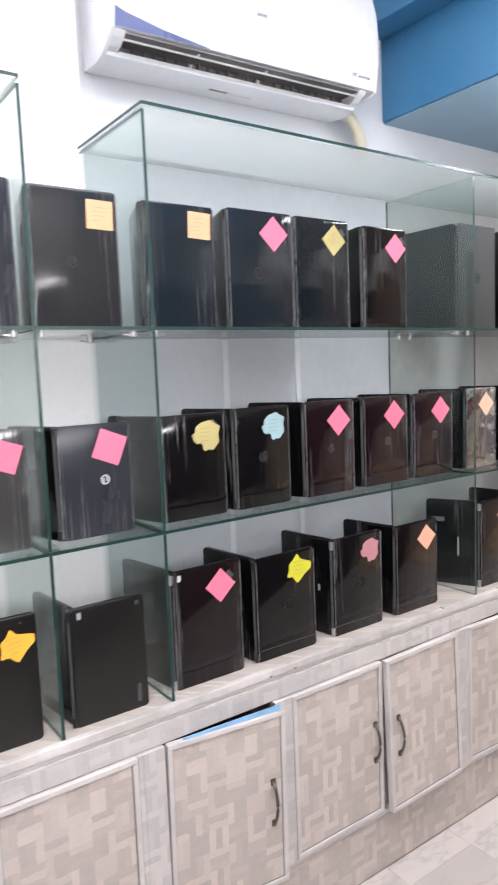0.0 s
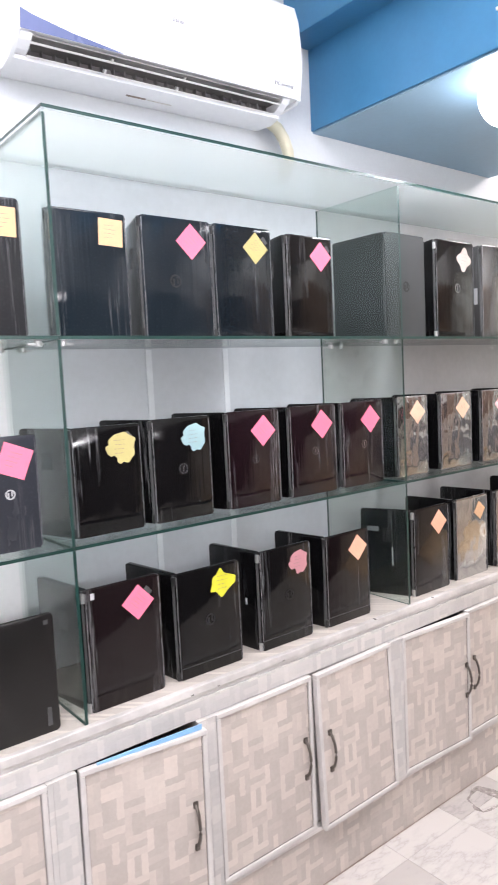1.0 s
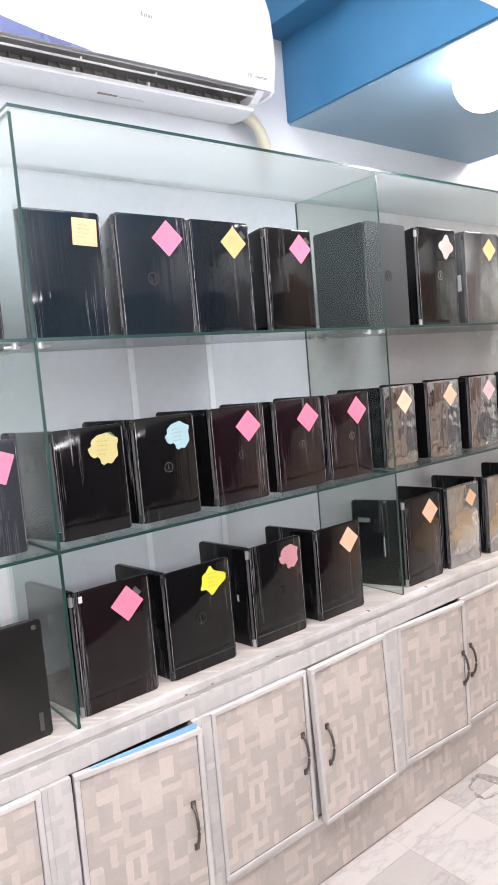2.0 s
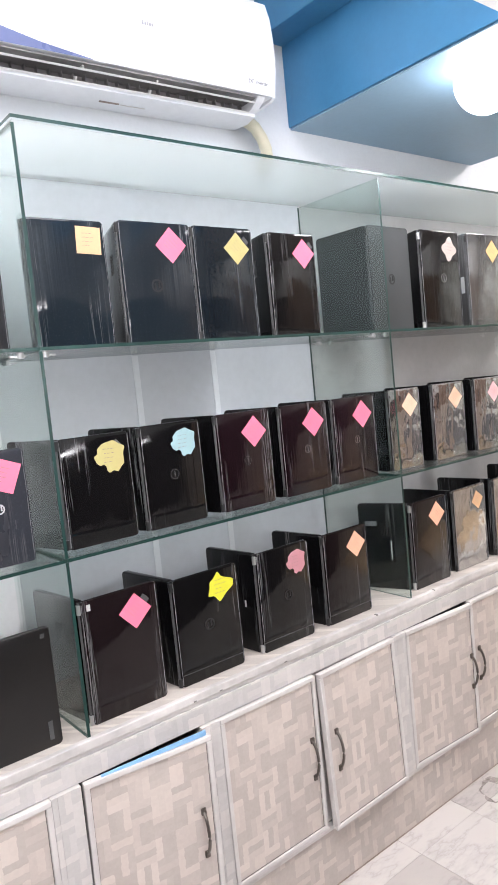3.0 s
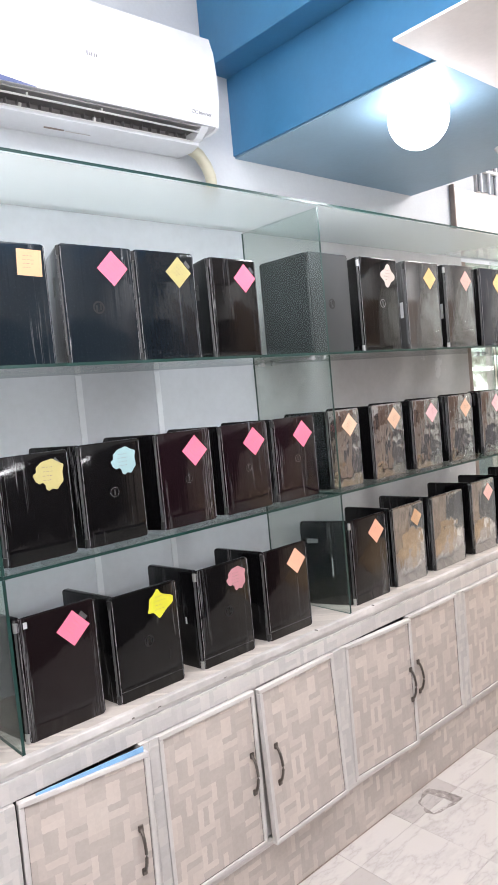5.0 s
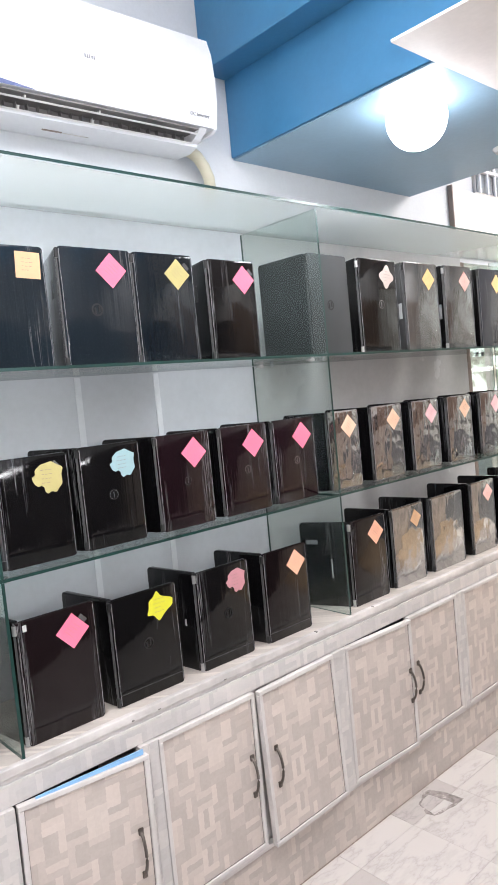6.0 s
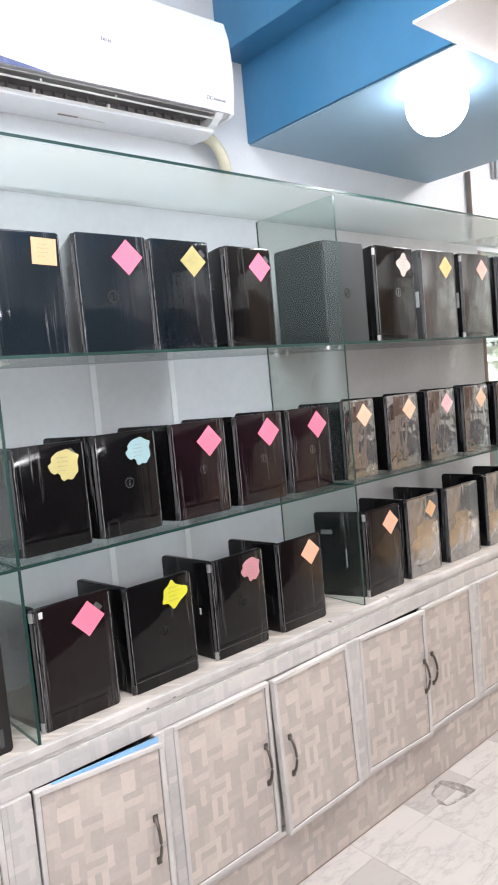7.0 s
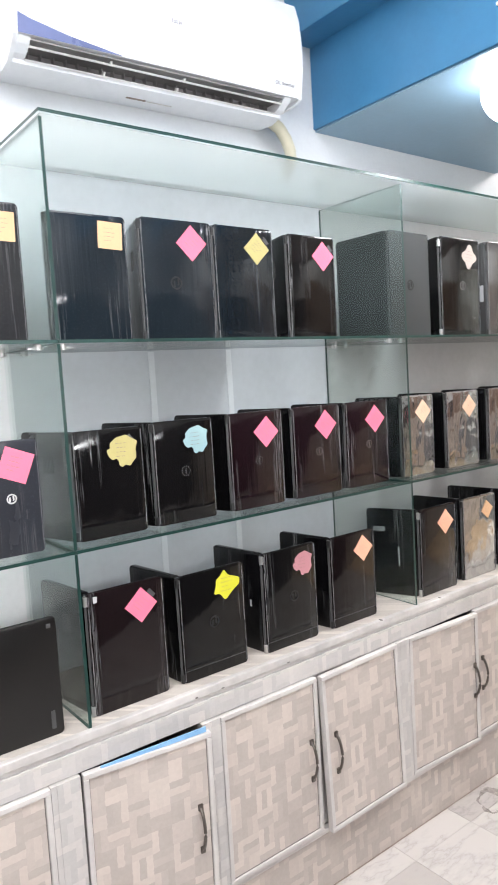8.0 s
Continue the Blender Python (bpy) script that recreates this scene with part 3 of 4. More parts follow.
LX0, LX1, BX1 = 0.09, 0.938, 0.968       # ends of the louvre opening, end of the lower body
bm = bmesh.new()
shell(bm, PROFILE + [(0.40, 2.511), (0.468, 2.511)], AX0 + 0.012, AX1 - 0.012)
part("front_panel", bm, M_ACWHITE, ac, smooth=True)
CAP = [(0.468, 2.825), (0.32, 2.829), (0.288, 2.81), (0.272, 2.755), (0.266, 2.68), (0.268, 2.60), (0.285, 2.513)]
for a, b, low in ((AX0, AX0 + 0.012, [(0.318, 2.484), (0.345, 2.467), (0.39, 2.458), (0.468, 2.464)]), (AX1 - 0.012, AX1, [(0.30, 2.505), (0.36, 2.500), (0.468, 2.503)])):
    bm = bmesh.new()
    shell(bm, CAP + low, a, b)
    part("end_cap", bm, M_ACWHITE, ac, smooth=True)
bm = bmesh.new()
shell(bm, [(0.468, 2.5105), (0.43, 2.5105), (0.41, 2.494), (0.345, 2.478), (0.347, 2.468), (0.39, 2.458), (0.468, 2.464)], AX0 + 0.012, BX1)
part("underside", bm, M_ACWHITE, ac, smooth=True)
for a, b in ((AX0 + 0.012, LX0), (LX1, BX1)):
    bm = bmesh.new()
    shell(bm, [(0.285, 2.5105), (0.42, 2.5105), (0.405, 2.494), (0.345, 2.4785), (0.325, 2.483), (0.30, 2.498)], a, b)
    part("lower_cheek", bm, M_ACWHITE, ac)
part("grille", boxed(LX0, LX1, 0.375, 0.39, 2.487, 2.5105), M_ACGREY, ac, "dusty dark air outlet")
for y, z in ((0.303, 2.4965), (0.336, 2.4755)):
    bm = bmesh.new()
    shell(bm, [(y - 0.001, z + 0.0012), (y + 0.004, z + 0.003), (y + 0.009, z - 0.0005), (y + 0.004, z - 0.0022)], LX0, LX1)
    part("louvre_slat", bm, M_SLAT, ac)
part("duct_roof", boxed(LX0, LX1, 0.292, 0.372, 2.5065, 2.5108), M_ACGREY, ac)
bm = bmesh.new()
shell(bm, [(0.349, 2.480), (0.408, 2.4945), (0.408, 2.499), (0.349, 2.4845)], LX0, LX1)
part("duct_floor", bm, M_ACGREY, ac)
for x in (0.325, 0.565):      # paired brackets that carry the slats
    for dx, y, z in ((0.0, 0.309, 2.5005), (-0.008, 0.342, 2.480)):
        bm = bmesh.new()
        shell(bm, [(y, z - 0.002), (y - 0.006, z + 0.008), (y + 0.004, z + 0.013), (y + 0.010, z + 0.002)], x + dx - 0.003, x + dx + 0.003)
        part("louvre_bracket", bm, M_SLAT, ac)
for i in range(24):
    x = LX0 + (LX1 - LX0) * (i + 0.5) / 24
    part("vane", boxed(x - 0.001, x + 0.001, 0.356, 0.374, 2.488, 2.506), M_ACGREY, ac)
bm = bmesh.new()
pts = [(AX0 + 0.012, 2.562), (0.09, 2.552), (0.20, 2.533), (0.345, 2.5172), (0.345, 2.5152), (AX0 + 0.012, 2.5152)]
prism(bm, [(x, z - 2.5152) for x, z in pts], 0.010, Matrix.Translation((0, 0.2822, 2.5152)) @ pose(0, 0, 0, 11.3))
part("accent_strip", bm, M_SWOOSH, ac, "violet-blue wedge along the panel's lower edge")
bm = bmesh.new()
for i, (w, h) in enumerate(((0.0028, 0.012), (0.0032, 0.008), (0.0018, 0.010), (0.0034, 0.008), (0.0022, 0.008))):
    box(bm, 0.508 + i * 0.0078, 0.508 + i * 0.0078 + w, 0.2605, 0.2665, 2.634, 2.634 + h)
part("brand_mark", bm, M_MARK, ac, "small grey maker's mark")
text = bpy.data.curves.new("inverter_print", "FONT")
text.body, text.size, text.extrude = "DC Inverter", 0.0165, 0.0006
tob = new("inverter_print", text)
tob.matrix_basis = pose(0.896, 0.2768, 2.543, 101.3, 0, 0)
text.materials.append(M_INK)
tob.parent = ac
bm = bmesh.new()
box(bm, 0.412, 0.476, 0.392, 0.398, 2.4555, 2.4595)
part("drain_slot", bm, M_BROWN, ac)
part("drain_slot", boxed(0.484, 0.57, 0.398, 0.400, 2.4565, 2.4595), M_TRIM, ac)

pipe = thing("drain_pipe", Matrix(), "cream wrapped drain pipe curving below the air conditioner", "pipe")
bm = bmesh.new()
tube(bm, [(0.94, 0.41, 2.492), (0.985, 0.41, 2.488), (1.02, 0.41, 2.472), (1.048, 0.41, 2.44), (1.068, 0.414, 2.405), (1.080, 0.424, 2.372), (1.086, 0.448, 2.352), (1.088, 0.475, 2.348)], 0.021, 14)
part("pipe", bm, M_PIPE, pipe, smooth=True)
bm = bmesh.new()
tube(bm, [(1.01, 0.426, 2.50), (1.055, 0.428, 2.478), (1.085, 0.43, 2.43), (1.103, 0.442, 2.385), (1.108, 0.472, 2.365)], 0.007, 8)
part("cable", bm, M_EDGE, pipe, smooth=True)

# ---- lamps on the beam ----
lamp = thing("ceiling_lamp", pose(1.44, -0.232, 2.5145), "glaring white globe lamp under the soffit", "lamp")
bm = bmesh.new()
bmesh.ops.create_uvsphere(bm, u_segments=36, v_segments=20, radius=0.10, matrix=pose(0, 0, -0.055))
bmesh.ops.bisect_plane(bm, geom=bm.verts[:] + bm.edges[:] + bm.faces[:], plane_co=(0, 0, -0.006), plane_no=(0, 0, 1), clear_outer=True)
globe = part("globe", bm, M_GLOBE, lamp, "lit opal globe", smooth=True)
globe.visible_shadow = False
bm = bmesh.new()
bmesh.ops.create_cone(bm, cap_ends=True, segments=36, radius1=0.06, radius2=0.065, depth=0.008, matrix=pose(0, 0, -0.004))
part("base_ring", bm, M_ACWHITE, lamp, smooth=True)
down = thing("ceiling_downlight", pose(2.2, -0.17, 2.5145), "round white unlit downlight on the soffit", "lamp")
bm = bmesh.new()
bmesh.ops.create_cone(bm, cap_ends=True, segments=32, radius1=0.055, radius2=0.066, depth=0.016, matrix=pose(0, 0, -0.008))
part("rim", bm, M_ACWHITE, down, smooth=True)
bm = bmesh.new()
bmesh.ops.create_cone(bm, cap_ends=True, segments=32, radius1=0.042, radius2=0.046, depth=0.006, matrix=pose(0, 0, -0.0185))
part("diffuser", bm, M_PINK, down, smooth=True)
# bodies of the added front-fill tubes, set between what the lids mirror
for tube_x in (-1.0, 0.3):
    tl = thing("fill_tube_lamp", pose(tube_x, -2.15, 1.655), "unseen lit wall tube added as front fill", "lamp", "tube lamps")
    part("batten", boxed(-0.6, 0.6, 0.002, 0.04, -0.025, 0.025, bevel=0.004), M_ACWHITE, tl)
    bm = bmesh.new()
    tube(bm, [(-0.58, 0.058, 0), (0, 0.058, 0), (0.58, 0.058, 0)], 0.013, 12)
    part("tube", bm, M_FILLGLOW, tl, "lit tube of the added fill lamp", smooth=True).visible_shadow = False
# bulb and cord of the added corner fill
corner = thing("fill_corner_bulb", pose(-0.95, -0.75, 2.75), "unseen lit bulb added to brighten the white pier", "lamp")
bm = bmesh.new()
bmesh.ops.create_uvsphere(bm, u_segments=24, v_segments=14, radius=0.05)
part("bulb", bm, M_GLOBE, corner, smooth=True).visible_shadow = False
bm = bmesh.new()
tube(bm, [(0, 0, 0.045), (0, 0, 0.3), (0, 0, 0.55)], 0.006, 8)
part("cord", bm, M_ACWHITE, corner)
# unseen panel bodies for the added ceiling fill
pl = thing("fill_panel_lamp", pose(-0.35, -1.25, 3.29), "unseen lit ceiling panel added to fill the aisle", "lamp")
part("frame", boxed(-1.33, 1.33, -0.63, 0.63, -0.03, 0.01, bevel=0.004), M_ACWHITE, pl)
part("diffuser", boxed(-1.3, 1.3, -0.6, 0.6, -0.035, -0.031), M_FILLGLOW, pl)
pl2 = thing("fill_panel_lamp", pose(3.7, -1.05, 3.29), "unseen lit ceiling panel added to brighten the right end", "lamp")
part("frame", boxed(-0.63, 0.63, -0.48, 0.48, -0.03, 0.01, bevel=0.004), M_ACWHITE, pl2)
part("diffuser", boxed(-0.6, 0.6, -0.45, 0.45, -0.035, -0.031), M_FILLGLOW, pl2)

# ---- stone lintel and barred window beyond the beam ----
lint = setting("lintel", boxed(2.785, 4.6, 0.445, WALL + 0.001, CROWN + 0.02, 2.60, bevel=0.003), M_PINK, "pale pink stone lintel above the mirror", "lintel")
part("lintel_edge", boxed(2.774, 2.784, 0.440, WALL + 0.001, CROWN + 0.02, 2.615, bevel=0.004), M_BROWN, lint, "brown weathered edging")
win = thing("window_1", Matrix(), "small high window with white bars and grey panes", "window", kind="structure")
part("window_frame", boxed(3.04, 3.95, 0.455, WALL + 0.001, 2.602, 2.95), M_TRIM, win)
M_PANE = paint("grey_window_pane", (0.30, 0.32, 0.34), 0.15, 30, 0.3)
for i in range(5):
    x = 3.055 + i * 0.178
    part("pane", boxed(x, x + 0.165, 0.450, 0.4545, 2.615, 2.94), M_PANE, win)
for i in range(11):
    x = 3.06 + i * 0.085
    bm = bmesh.new()
    tube(bm, [(x, 0.435, 2.601), (x, 0.435, 2.94)], 0.007, 8)
    part("bar", bm, M_ACWHITE, win)
part("cross_bar", boxed(3.05, 3.94, 0.424, 0.446, 2.715, 2.73, bevel=0.002), M_ACWHITE, win)

# ---- laptops ----
def outline(kind, s):
    """The outline of a sticky note of size s."""
    if kind in ("diamond", "square"):
        return [(-s / 2, -s / 2), (s / 2, -s / 2), (s / 2, s / 2), (-s / 2, s / 2)]
    if kind == "car":       # a domed outline with a notched foot
        pts = [(-0.22, 0.42), (-0.02, 0.46), (0.14, 0.50), (0.36, 0.36), (0.54, 0.28), (0.47, 0.05), (0.50, -0.26), (0.38, -0.38), (0.27, -0.52), (0.10, -0.47), (-0.02, -0.54), (-0.12, -0.46), (-0.13, -0.34), (-0.22, -0.25), (-0.34, -0.29), (-0.47, -0.19), (-0.55, 0.02), (-0.42, 0.09), (-0.43, 0.25)]
    elif kind == "star":    # a butterfly-like outline
        pts = [(-0.09, 0.52), (0.06, 0.30), (0.52, 0.14), (0.50, -0.09), (0.20, -0.27), (-0.07, -0.52), (-0.28, -0.26), (-0.52, -0.24), (-0.44, -0.02), (-0.42, 0.22), (-0.25, 0.32)]
    else:                   # a four-lobed flower
        pts = [((0.44 + 0.09 * math.cos(4 * a)) * math.cos(a), (0.44 + 0.09 * math.cos(4 * a)) * math.sin(a)) for a in (math.pi * i / 12 for i in range(24))]
    for _ in range(1 if kind != "flower" else 2):      # round the corners
        u = 0.25 if kind == "flower" else 0.15
        pts = [q for a, b in zip(pts, pts[1:] + pts[:1]) for q in ((a[0] + (b[0] - a[0]) * u, a[1] + (b[1] - a[1]) * u), (b[0] + (a[0] - b[0]) * u, b[1] + (a[1] - b[1]) * u))]
    return [(x * s * 1.08, z * s * 1.08) for x, z in pts]


def sticky(parent, x, z, kind, color, s, turn, rnd):
    """A note on the lid's face, its lower corner curling off a little, with scribbled lines."""
    m = pose(x, -0.0015, z, 0, turn, 0)
    bm = bmesh.new()
    prism(bm, outline(kind, s), 0.0006, m @ pose(0, 0, 0, 1.2))
    note = part("sticky_note", bm, NOTE[color], parent, color + " paper note")
    bm = bmesh.new()
    for i in range(4):
        w = s * (0.5 - 0.07 * abs(i - 1)) * (0.7 + 0.3 * rnd.random())
        z0 = s * (0.24 - 0.15 * i)
        x0 = -s * 0.28 + s * 0.06 * rnd.random()
        while x0 < w - s * 0.28:
            step = s * (0.05 + 0.09 * rnd.random())
            v = [m @ Vector((a, -0.0012, b)) for a, b in ((x0, z0), (x0 + step, z0 + s * 0.01), (x0 + step, z0 + s * 0.026), (x0, z0 + s * 0.018))]
            bm.faces.new([bm.verts.new(q) for q in v])
            x0 += step + s * 0.04
    part("writing", bm, M_SCRIBBLE, note)


M_SCRIBBLE = paint("soft_pencil", (0.23, 0.175, 0.155), 0.8)


def logo(parent, x, z, r, kind, mat):
    """A maker's mark as a plain ring, disc or bar on the lid."""
    bm = bmesh.new()
    if kind == "bar":
        prism(bm, [(x - 0.005, z - r), (x + 0.005, z - r), (x + 0.005, z + r), (x - 0.005, z + r)], 0.001, Matrix.Translation((0, -0.001, 0)) @ pose(0, 0, 0))
    else:
        ri = r * 0.84 if kind == "ring" else r * 0.72
        vs = [[bm.verts.new((x + q * math.cos(2 * math.pi * i / 32), -0.0008, z + q * math.sin(2 * math.pi * i / 32))) for i in range(32)] for q in (ri, r)]
        for i in range(32):
            bm.faces.new((vs[0][i], vs[0][(i + 1) % 32], vs[1][(i + 1) % 32], vs[1][i]))
        if kind == "ring":
            box(bm, x - r * 0.12, x + r * 0.12, -0.001, 0.0006, z - r * 0.55, z + r * 0.55)
        else:
            box(bm, x - r * 0.5, x - r * 0.2, -0.001, 0.0006, z - r * 0.6, z + r * 0.35)
            box(bm, x + r * 0.2, x + r * 0.5, -0.001, 0.0006, z - r * 0.35, z + r * 0.6)
    part("logo", bm, mat, parent)


rnd = random.Random(7)


def laptop(x0, x1, y, z, h, mat, note=None, mark=None, swing=-6.0, turn=0.0, label="", deep=None, base_mat=None, clip=False, seam=0.0):
    """A laptop stood on its side like an open book: the lid faces the room, the base swings back from the hinge."""
    w = x1 - x0
    deep = deep or w
    t = thing("laptop", pose(x0, y, z, 0, 0, turn), label, "laptop", "laptops on the display shelves")
    bm = bmesh.new()
    prism(bm, rounded(w, h, 0.011), 0.009)
    edges = [e for e in bm.edges if abs(e.verts[0].co.y - e.verts[1].co.y) < 1e-6 and e.verts[0].co.y < 0.001]
    bmesh.ops.bevel(bm, geom=edges, offset=0.0025, segments=2, profile=0.5, affect="EDGES")
    lid = part("lid", bm, mat, t, smooth=True)
    bm = bmesh.new()
    prism(bm, [(x, q) for x, q in rounded(w - 0.02, h - 0.02, 0.004, 2)], 0.001, Matrix.Translation((0.01, 0.0095, 0.01)))
    part("screen", bm, M_MATTE, t)
    # base: its outer side faces left, its length runs back
    bm = bmesh.new()
    prism(bm, rounded(deep, h, 0.012), 0.018)
    edges = [e for e in bm.edges if abs(e.verts[0].co.y - e.verts[1].co.y) < 1e-6]
    bmesh.ops.bevel(bm, geom=edges, offset=0.003, segments=2, profile=0.5, affect="EDGES")
    base = part("base", bm, base_mat or M_BLACK, t, smooth=True)
    base.matrix_basis = pose(-0.001, 0.012, 0) @ pose(0, 0, 0, 0, 0, 90 - swing) @ pose(0, -0.018, 0)
    m = base.matrix_basis
    # the air vent on the underside of the base
    bm = bmesh.new()
    for k in range(0 if mat == M_GREY else 7):
        box(bm, deep * 0.35 + k * 0.006, deep * 0.35 + k * 0.006 + 0.003, 0.0175, 0.0187, h * 0.62, h * 0.78)
    if mat == M_GREY:
        bm.free()
    else:
        part("vent", bm, M_MATTE, base)
    # hinge barrels between lid and base
    for q in (0.012, 0.90):
        bm = bmesh.new()
        tube(bm, [(-0.001, 0.006, h * q), (-0.001, 0.006, h * q + 0.024)], 0.0062, 10)
        part("hinge", bm, M_CHROME if clip else M_BASE, t, "small metal hinge", smooth=True)
    # grey bar whose colour supplies the highlight line along the hinge edge
    bm = bmesh.new()
    tube(bm, [(-0.002, 0.007, 0.006), (-0.002, 0.007, h - 0.006)], 0.0036, 8)
    part("spine", bm, M_SPINE, t, smooth=True)
    if mat not in (M_MATTE, M_GREY):
        for q, x in enumerate((0.0035, w - 0.004)):      # crimped edge of the stretch film, pale to carry its bright highlight
            bm = bmesh.new()
            k = rnd.random() * 9
            tube(bm, [(x + 0.0012 * noise.noise((k, i * 0.55, q)), -0.0004 + 0.0006 * noise.noise((i * 0.7, k, q)), 0.008 + (h - 0.016) * i / 16) for i in range(17)], 0.0009 if q else 0.0012, 5)
            part("wrap_seam", bm, M_WRAP, lid, "crimped edge of clear film, pale for its highlight", smooth=True)
    if seam:
        part("lid_seam", boxed(0.006, w - 0.006, -0.0006, 0.001, seam, seam + 0.0016), M_SPINE, lid)
    if note:
        kind, color, dx, dz, s, rot = note
        sticky(t, w - dx, h - dz, kind, color, s, rot, rnd)
    if mark:
        kind, fx, fz, r, lm = mark
        logo(lid, w * fx, h * fz, r, kind, lm)
    return t


D = 0.066
BLACKFILM = "black film-wrapped laptop stood open on its side, "
# counter row
BY = 0.092
laptop(-0.53, -0.315, BY, DECK, 0.30, M_MATTE, ("star", "orange", 0.046, 0.066, 0.074, -10), None, -6, 0, "matt black laptop stood open with an orange star note")
plain = laptop(-0.242, -0.052, BY - 0.012, DECK, 0.288, M_MATTE, None, ("bar", 0.9, 0.93, 0.005, M_SPINE), -6, 0, "matt black laptop stood open on its side with no note")
plain_lid = next(o for o in plain.children if o.name.startswith("lid"))
logo(plain_lid, 0.022, 0.268, 0.008, "bar", M_MARK)
logo(plain_lid, 0.165, 0.04, 0.022, "bar", M_SPINE)
b1 = laptop(0.034, 0.249, BY, DECK, 0.315, M_BROWNBLACK, ("diamond", "pink", 0.068, 0.062, D, 47), ("bar", 0.1, 0.94, 0.008, M_LABEL), -8, 0, BLACKFILM + "pink note", clip=True)
laptop(0.296, 0.513, BY, DECK, 0.298, M_BLACK, ("star", "neon", 0.060, 0.053, 0.080, 0), ("disc", 0.5, 0.5, 0.017, M_LOGO), -7, 0, BLACKFILM + "neon yellow star note", seam=0.032)
b3 = laptop(0.587, 0.795, BY, DECK, 0.302, M_BLACK, ("car", "rose", 0.054, 0.056, 0.068, 0), ("disc", 0.55, 0.5, 0.017, M_LOGO), -7, 0, BLACKFILM + "rose note", seam=0.03, clip=True)
laptop(0.862, 1.065, BY, DECK, 0.297, M_BROWNBLACK, ("diamond", "peach", 0.055, 0.058, D * 0.95, 43), None, -9, 0, BLACKFILM + "peach note", seam=0.03)
wide = laptop(1.298, 1.505, BY - 0.006, DECK, 0.317, M_BROWNBLACK, ("diamond", "peach", 0.062, 0.063, D, 46), None, -22, 0, "black laptop stood wide open, peach note, label on base", deep=0.19, clip=True)
base = next(o for o in wide.children if o.name.startswith("base"))
part("base_label", boxed(0.12, 0.165, 0.0185, 0.0195, 0.235, 0.252), M_INK, base, "small grey label")
part("base_slot", boxed(0.068, 0.072, 0.0185, 0.0195, 0.11, 0.18), M_LABEL, base)
SHINE = "glossy film-wrapped dark laptop stood open, "
laptop(1.560, 1.770, BY, DECK, 0.315, M_GLOSSFILM, ("diamond", "cream", 0.055, 0.06, D * 0.8, 38), None, -7, 0, SHINE + "pale cream note")
laptop(1.833, 2.072, BY, DECK, 0.315, M_GLOSSFILM, None, None, -7, 0, SHINE + "bright reflections and no note")
laptop(2.150, 2.352, BY, DECK, 0.325, M_GLOSSFILM, ("diamond", "salmon", 0.06, 0.06, D * 0.9, 45), None, -7, 0, SHINE + "salmon note")
laptop(2.430, 2.640, BY, DECK, 0.32, M_GLOSSFILM, ("diamond", "salmon", 0.06, 0.06, D * 0.9, 45), None, -7, 0, SHINE + "salmon note")
laptop(2.720, 2.930, BY, DECK, 0.32, M_GLOSSFILM, ("diamond", "cream", 0.06, 0.06, D * 0.9, 45), None, -7, 0, SHINE + "cream note")

port_side = next(o for o in b3.children if o.name.startswith("base"))
part("port", boxed(0.045, 0.051, 0.0178, 0.0192, 0.135, 0.155), M_LABEL, port_side, "small bright port")
part("port", boxed(0.085, 0.097, 0.0178, 0.0192, 0.085, 0.097, bevel=0.002), M_SPINE, port_side)

# middle shelf
MY = 0.118
laptop(-0.51, -0.30, MY, MID, 0.275, M_SILVER, ("diamond", "pink", 0.05, 0.06, D, 20), None, -16, 0, "grey film-wrapped laptop stood open with a pink note")
laptop(-0.232, -0.045, MY, MID, 0.270, M_SLATE, ("diamond", "pink", 0.056, 0.058, 0.072, 22), ("disc", 0.62, 0.50, 0.012, M_LABEL), -16, 0, "slate grey laptop stood open with a pink note")
m1 = laptop(0.040, 0.234, MY, MID, 0.275, M_BLACK, ("car", "yellow", 0.060, 0.058, 0.074, 2), None, -16, 0, BLACKFILM + "pale yellow note")
laptop(0.266, 0.456, MY, MID, 0.280, M_BLACK, ("car", "aqua", 0.058, 0.056, 0.070, -2), ("ring", 0.5, 0.5, 0.014, M_LOGOLIGHT), -16, 0, BLACKFILM + "aqua note")
for a, b in ((0.514, 0.712), (0.755, 0.956), (0.985, 1.186)):
    laptop(a, b, MY, MID, 0.283, M_PLUM, ("diamond", "pink", 0.064, 0.062, D, 42 + 6 * rnd.random()), ("ring", 0.52, 0.49, 0.013, M_LOGOLIGHT), -17, 0, "plum-black film-wrapped laptop stood open with a pink note")
COLS = ["buff", "buff", "blush", "buff", "blush", "peach"]
for i, (a, b) in enumerate(((1.262, 1.437), (1.515, 1.715), (1.785, 1.982), (2.052, 2.252), (2.33, 2.53), (2.60, 2.80))):
    laptop(a, b, MY, MID, 0.287, M_CRINKLE, ("diamond", COLS[i], 0.060, 0.060, D * 0.93, 43 + 5 * rnd.random()), None, -14 if i == 0 else -8, 0, SHINE + COLS[i] + " note")

# top shelf
TY = 0.148
laptop(-0.53, -0.285, TY, HIGH, 0.33, M_SLATE, None, None, 12, 0, "slate grey laptop stood open on the top shelf")
laptop(-0.250, -0.032, TY, HIGH, 0.325, M_GREYFILM, ("square", "cream", 0.045, 0.056, D * 1.02, 1), ("disc", 0.45, 0.48, 0.014, M_LOGO), 12, 0, BLACKFILM + "cream square note")
laptop(0.033, 0.246, TY, HIGH, 0.318, M_NAVY, ("square", "cream", 0.046, 0.05, D * 1.02, 2), None, 20, 0, BLACKFILM + "cream square note", base_mat=M_GREYFILM)
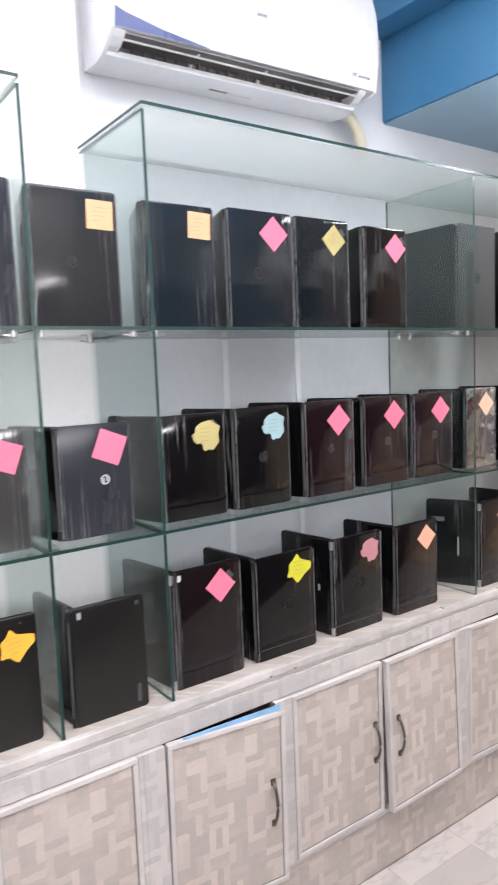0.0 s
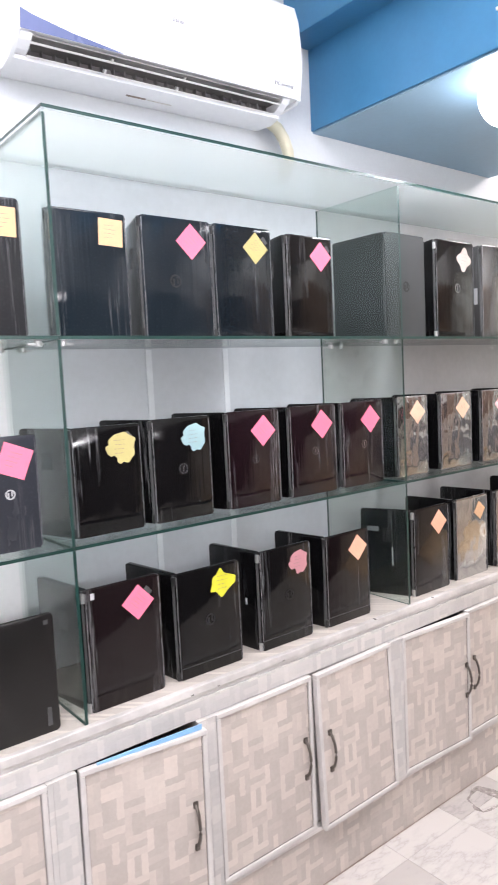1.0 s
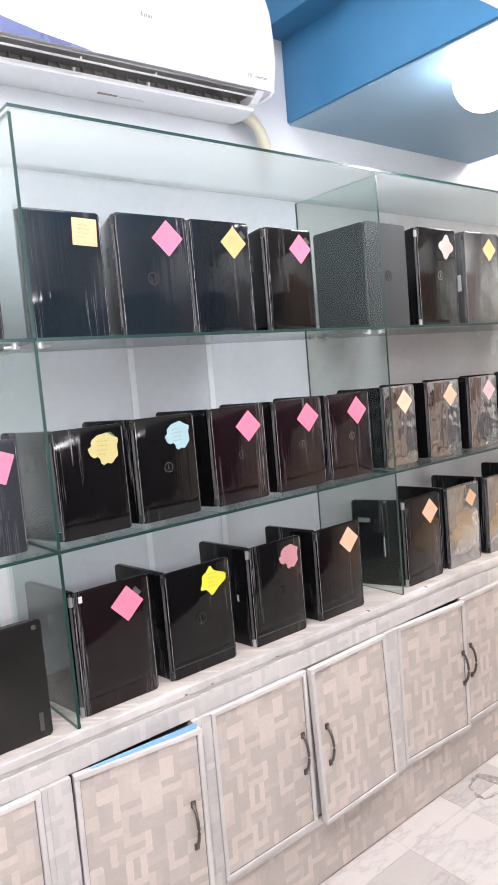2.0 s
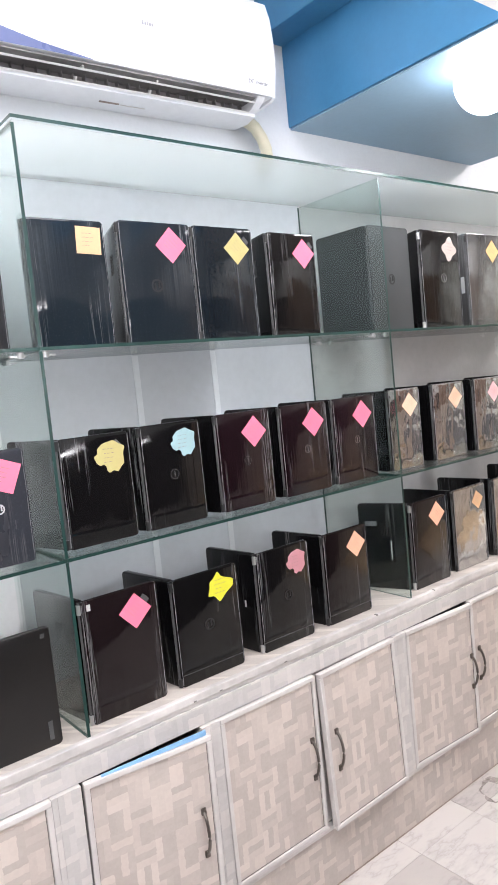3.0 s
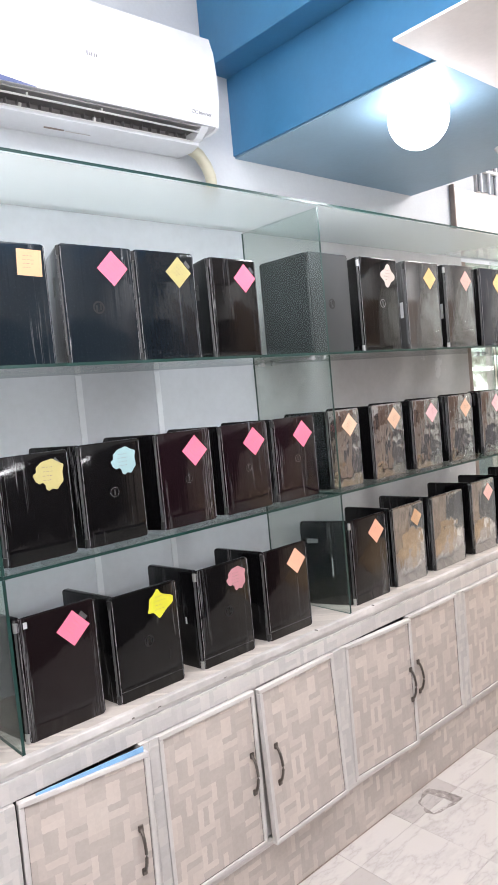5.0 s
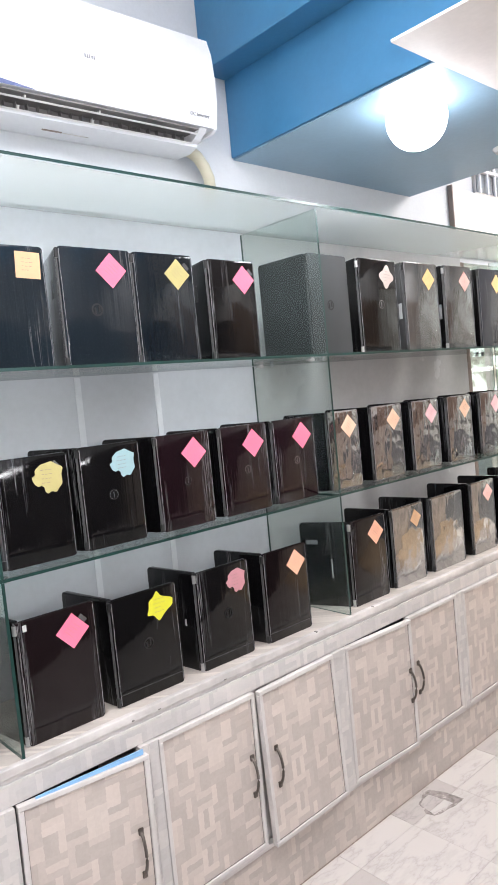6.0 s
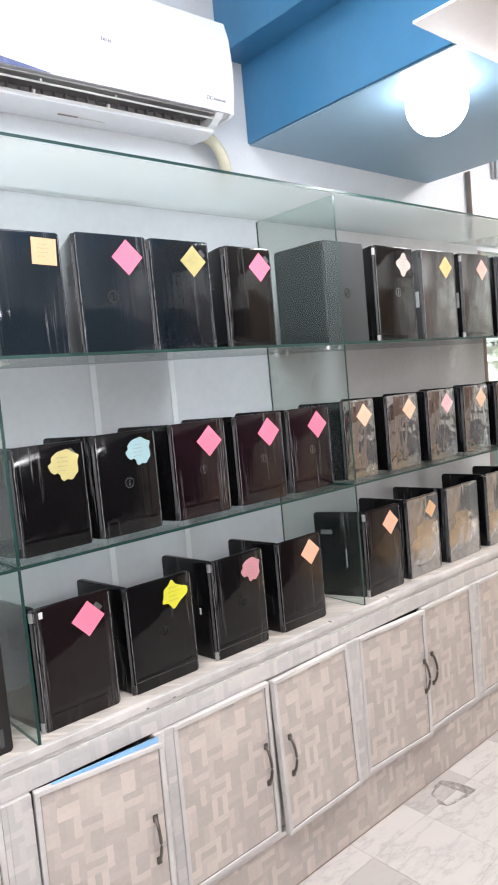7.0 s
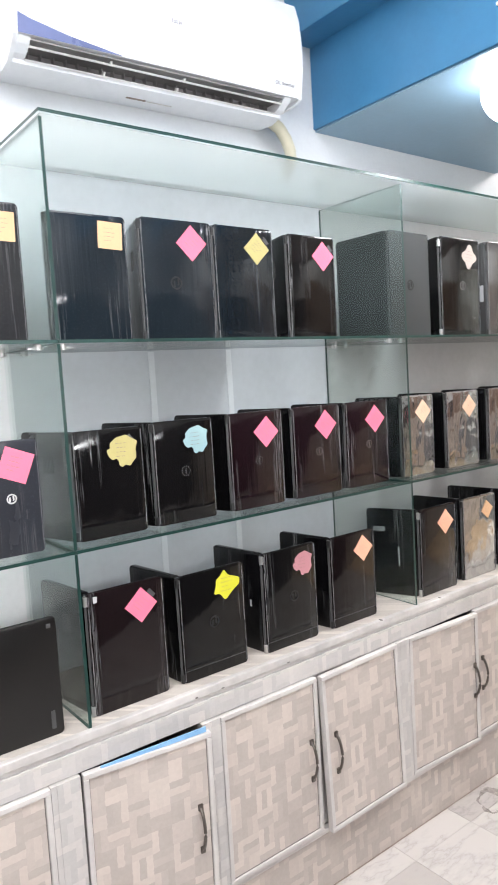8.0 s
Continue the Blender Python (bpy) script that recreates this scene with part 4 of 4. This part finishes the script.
laptop(0.288, 0.514, TY, HIGH, 0.326, M_NAVY, ("diamond", "pink", 0.068, 0.060, D * 1.05, 44), ("disc", 0.45, 0.48, 0.018, M_LOGO), 18, 0, BLACKFILM + "pink note")
t3 = laptop(0.522, 0.737, TY, HIGH, 0.326, M_NAVY, ("diamond", "yellow", 0.062, 0.060, D, 46), None, 25, 0, BLACKFILM + "mustard yellow note")
t4 = laptop(0.797, 0.996, TY, HIGH, 0.322, M_BLACK, ("diamond", "pink", 0.052, 0.062, D, 44), None, 14, 0, BLACKFILM + "pink note")
grey = laptop(1.262, 1.490, TY, HIGH, 0.372, M_GREY, None, ("disc", 0.5, 0.5, 0.019, M_LOGO), 0, 2, "graphite grey laptop stood wide open with no note", deep=0.235, base_mat=M_GREY)
laptop(1.548, 1.792, TY, HIGH, 0.372, M_BLACK, ("flower", "white", 0.066, 0.068, 0.084, 6), ("ring", 0.55, 0.52, 0.017, M_LOGOLIGHT), 20, 0, BLACKFILM + "white flower note", clip=True)
t7 = laptop(1.850, 2.098, TY, HIGH, 0.374, M_SILVER, ("diamond", "amber", 0.072, 0.068, D * 1.0, 45), None, 20, 0, "grey film-wrapped laptop stood open with an amber note", base_mat=M_SILVER)
t8 = laptop(2.152, 2.390, TY, HIGH, 0.376, M_SILVER, ("diamond", "salmon", 0.070, 0.068, D, 45), None, 20, 0, "grey film-wrapped laptop stood open with a salmon note", clip=True)
laptop(2.452, 2.690, TY, HIGH, 0.376, M_SLATE, ("diamond", "amber", 0.075, 0.068, D, 45), None, 20, 0, "slate grey laptop stood open with an amber note")
laptop(2.760, 3.00, TY, HIGH, 0.36, M_BLACK, None, None, 20, 0, "black laptop stood open on the top shelf")

for ob, x, z in ((m1, 0.160, 0.245), (t3, 0.188, 0.290), (t4, 0.178, 0.286), (b1, 0.178, 0.278)):
    tape = part("tape", boxed(-0.012, 0.012, -0.0012, 0.0004, -0.006, 0.006, bevel=0.0004), M_SPINE, ob, "scrap of grey tape")
    tape.matrix_basis = pose(x, -0.0002, z, 0, 48, 0)
for ob in (t7, t8):
    side = next(o for o in ob.children if o.name.startswith("base"))
    part("base_label", boxed(0.012, 0.034, 0.0185, 0.0195, 0.14, 0.205), M_LABEL, side, "small silver label")

# ---- floor tiles, nearest the cabinets as pieces ----
floor = bpy.data.objects["floor"]
bm = bmesh.new()
ring = [[], []]
A, B, C, E = Vector((1.556, 0.022)), Vector((1.592, -0.128)), Vector((1.44, -0.006)), Vector((1.405, -0.098))
for i in range(40):
    a = 2 * math.pi * i / 40
    q = 1 / max(abs(math.cos(a)), abs(math.sin(a))) ** 0.7
    for k in (0, 1):
        f = 1.0 + 0.13 * noise.noise((3 * math.cos(a), 3 * math.sin(a), 0.4 + 5 * k))
        u, v = 0.5 + 0.5 * q * f * math.cos(a), 0.5 + 0.5 * q * f * math.sin(a)
        if k:      # the inner rim lies off centre, so that one side of the ring is broad
            u, v = 0.09 + 0.60 * u, 0.08 + 0.84 * v
        p = A.lerp(B, v).lerp(C.lerp(E, v), 1 - u) if k == 0 else C.lerp(E, v).lerp(A.lerp(B, v), u)
        ring[k].append(bm.verts.new((p.x, p.y, FLOOR + 0.0012)))
for i in range(40):
    bm.faces.new((ring[0][i], ring[0][(i + 1) % 40], ring[1][(i + 1) % 40], ring[1][i]))
part("marble_vein", bm, paint("grey_marble_vein", (0.30, 0.265, 0.25), 0.25, 60, 0.55, 0.1, 0.0, 45.0), floor, "ring-shaped grey vein in a tile")
TX, TY0 = 1.63 - 8 * TILE, -0.065
for i in range(20):
    for j in range(8):
        ob = new("tile", tile_mesh)
        ob.parent = floor
        ob.matrix_basis = pose(TX + i * TILE, TY0 + TILE - (j + 1) * TILE, FLOOR + 0.0006 * rnd.random())
rest = bmesh.new()
box(rest, X0, TX - 0.002, Y0, TY0 + TILE, FLOOR - 0.003, FLOOR)
part("tile_field", rest, M_MARBLE, floor)["kind"] = "stuff"
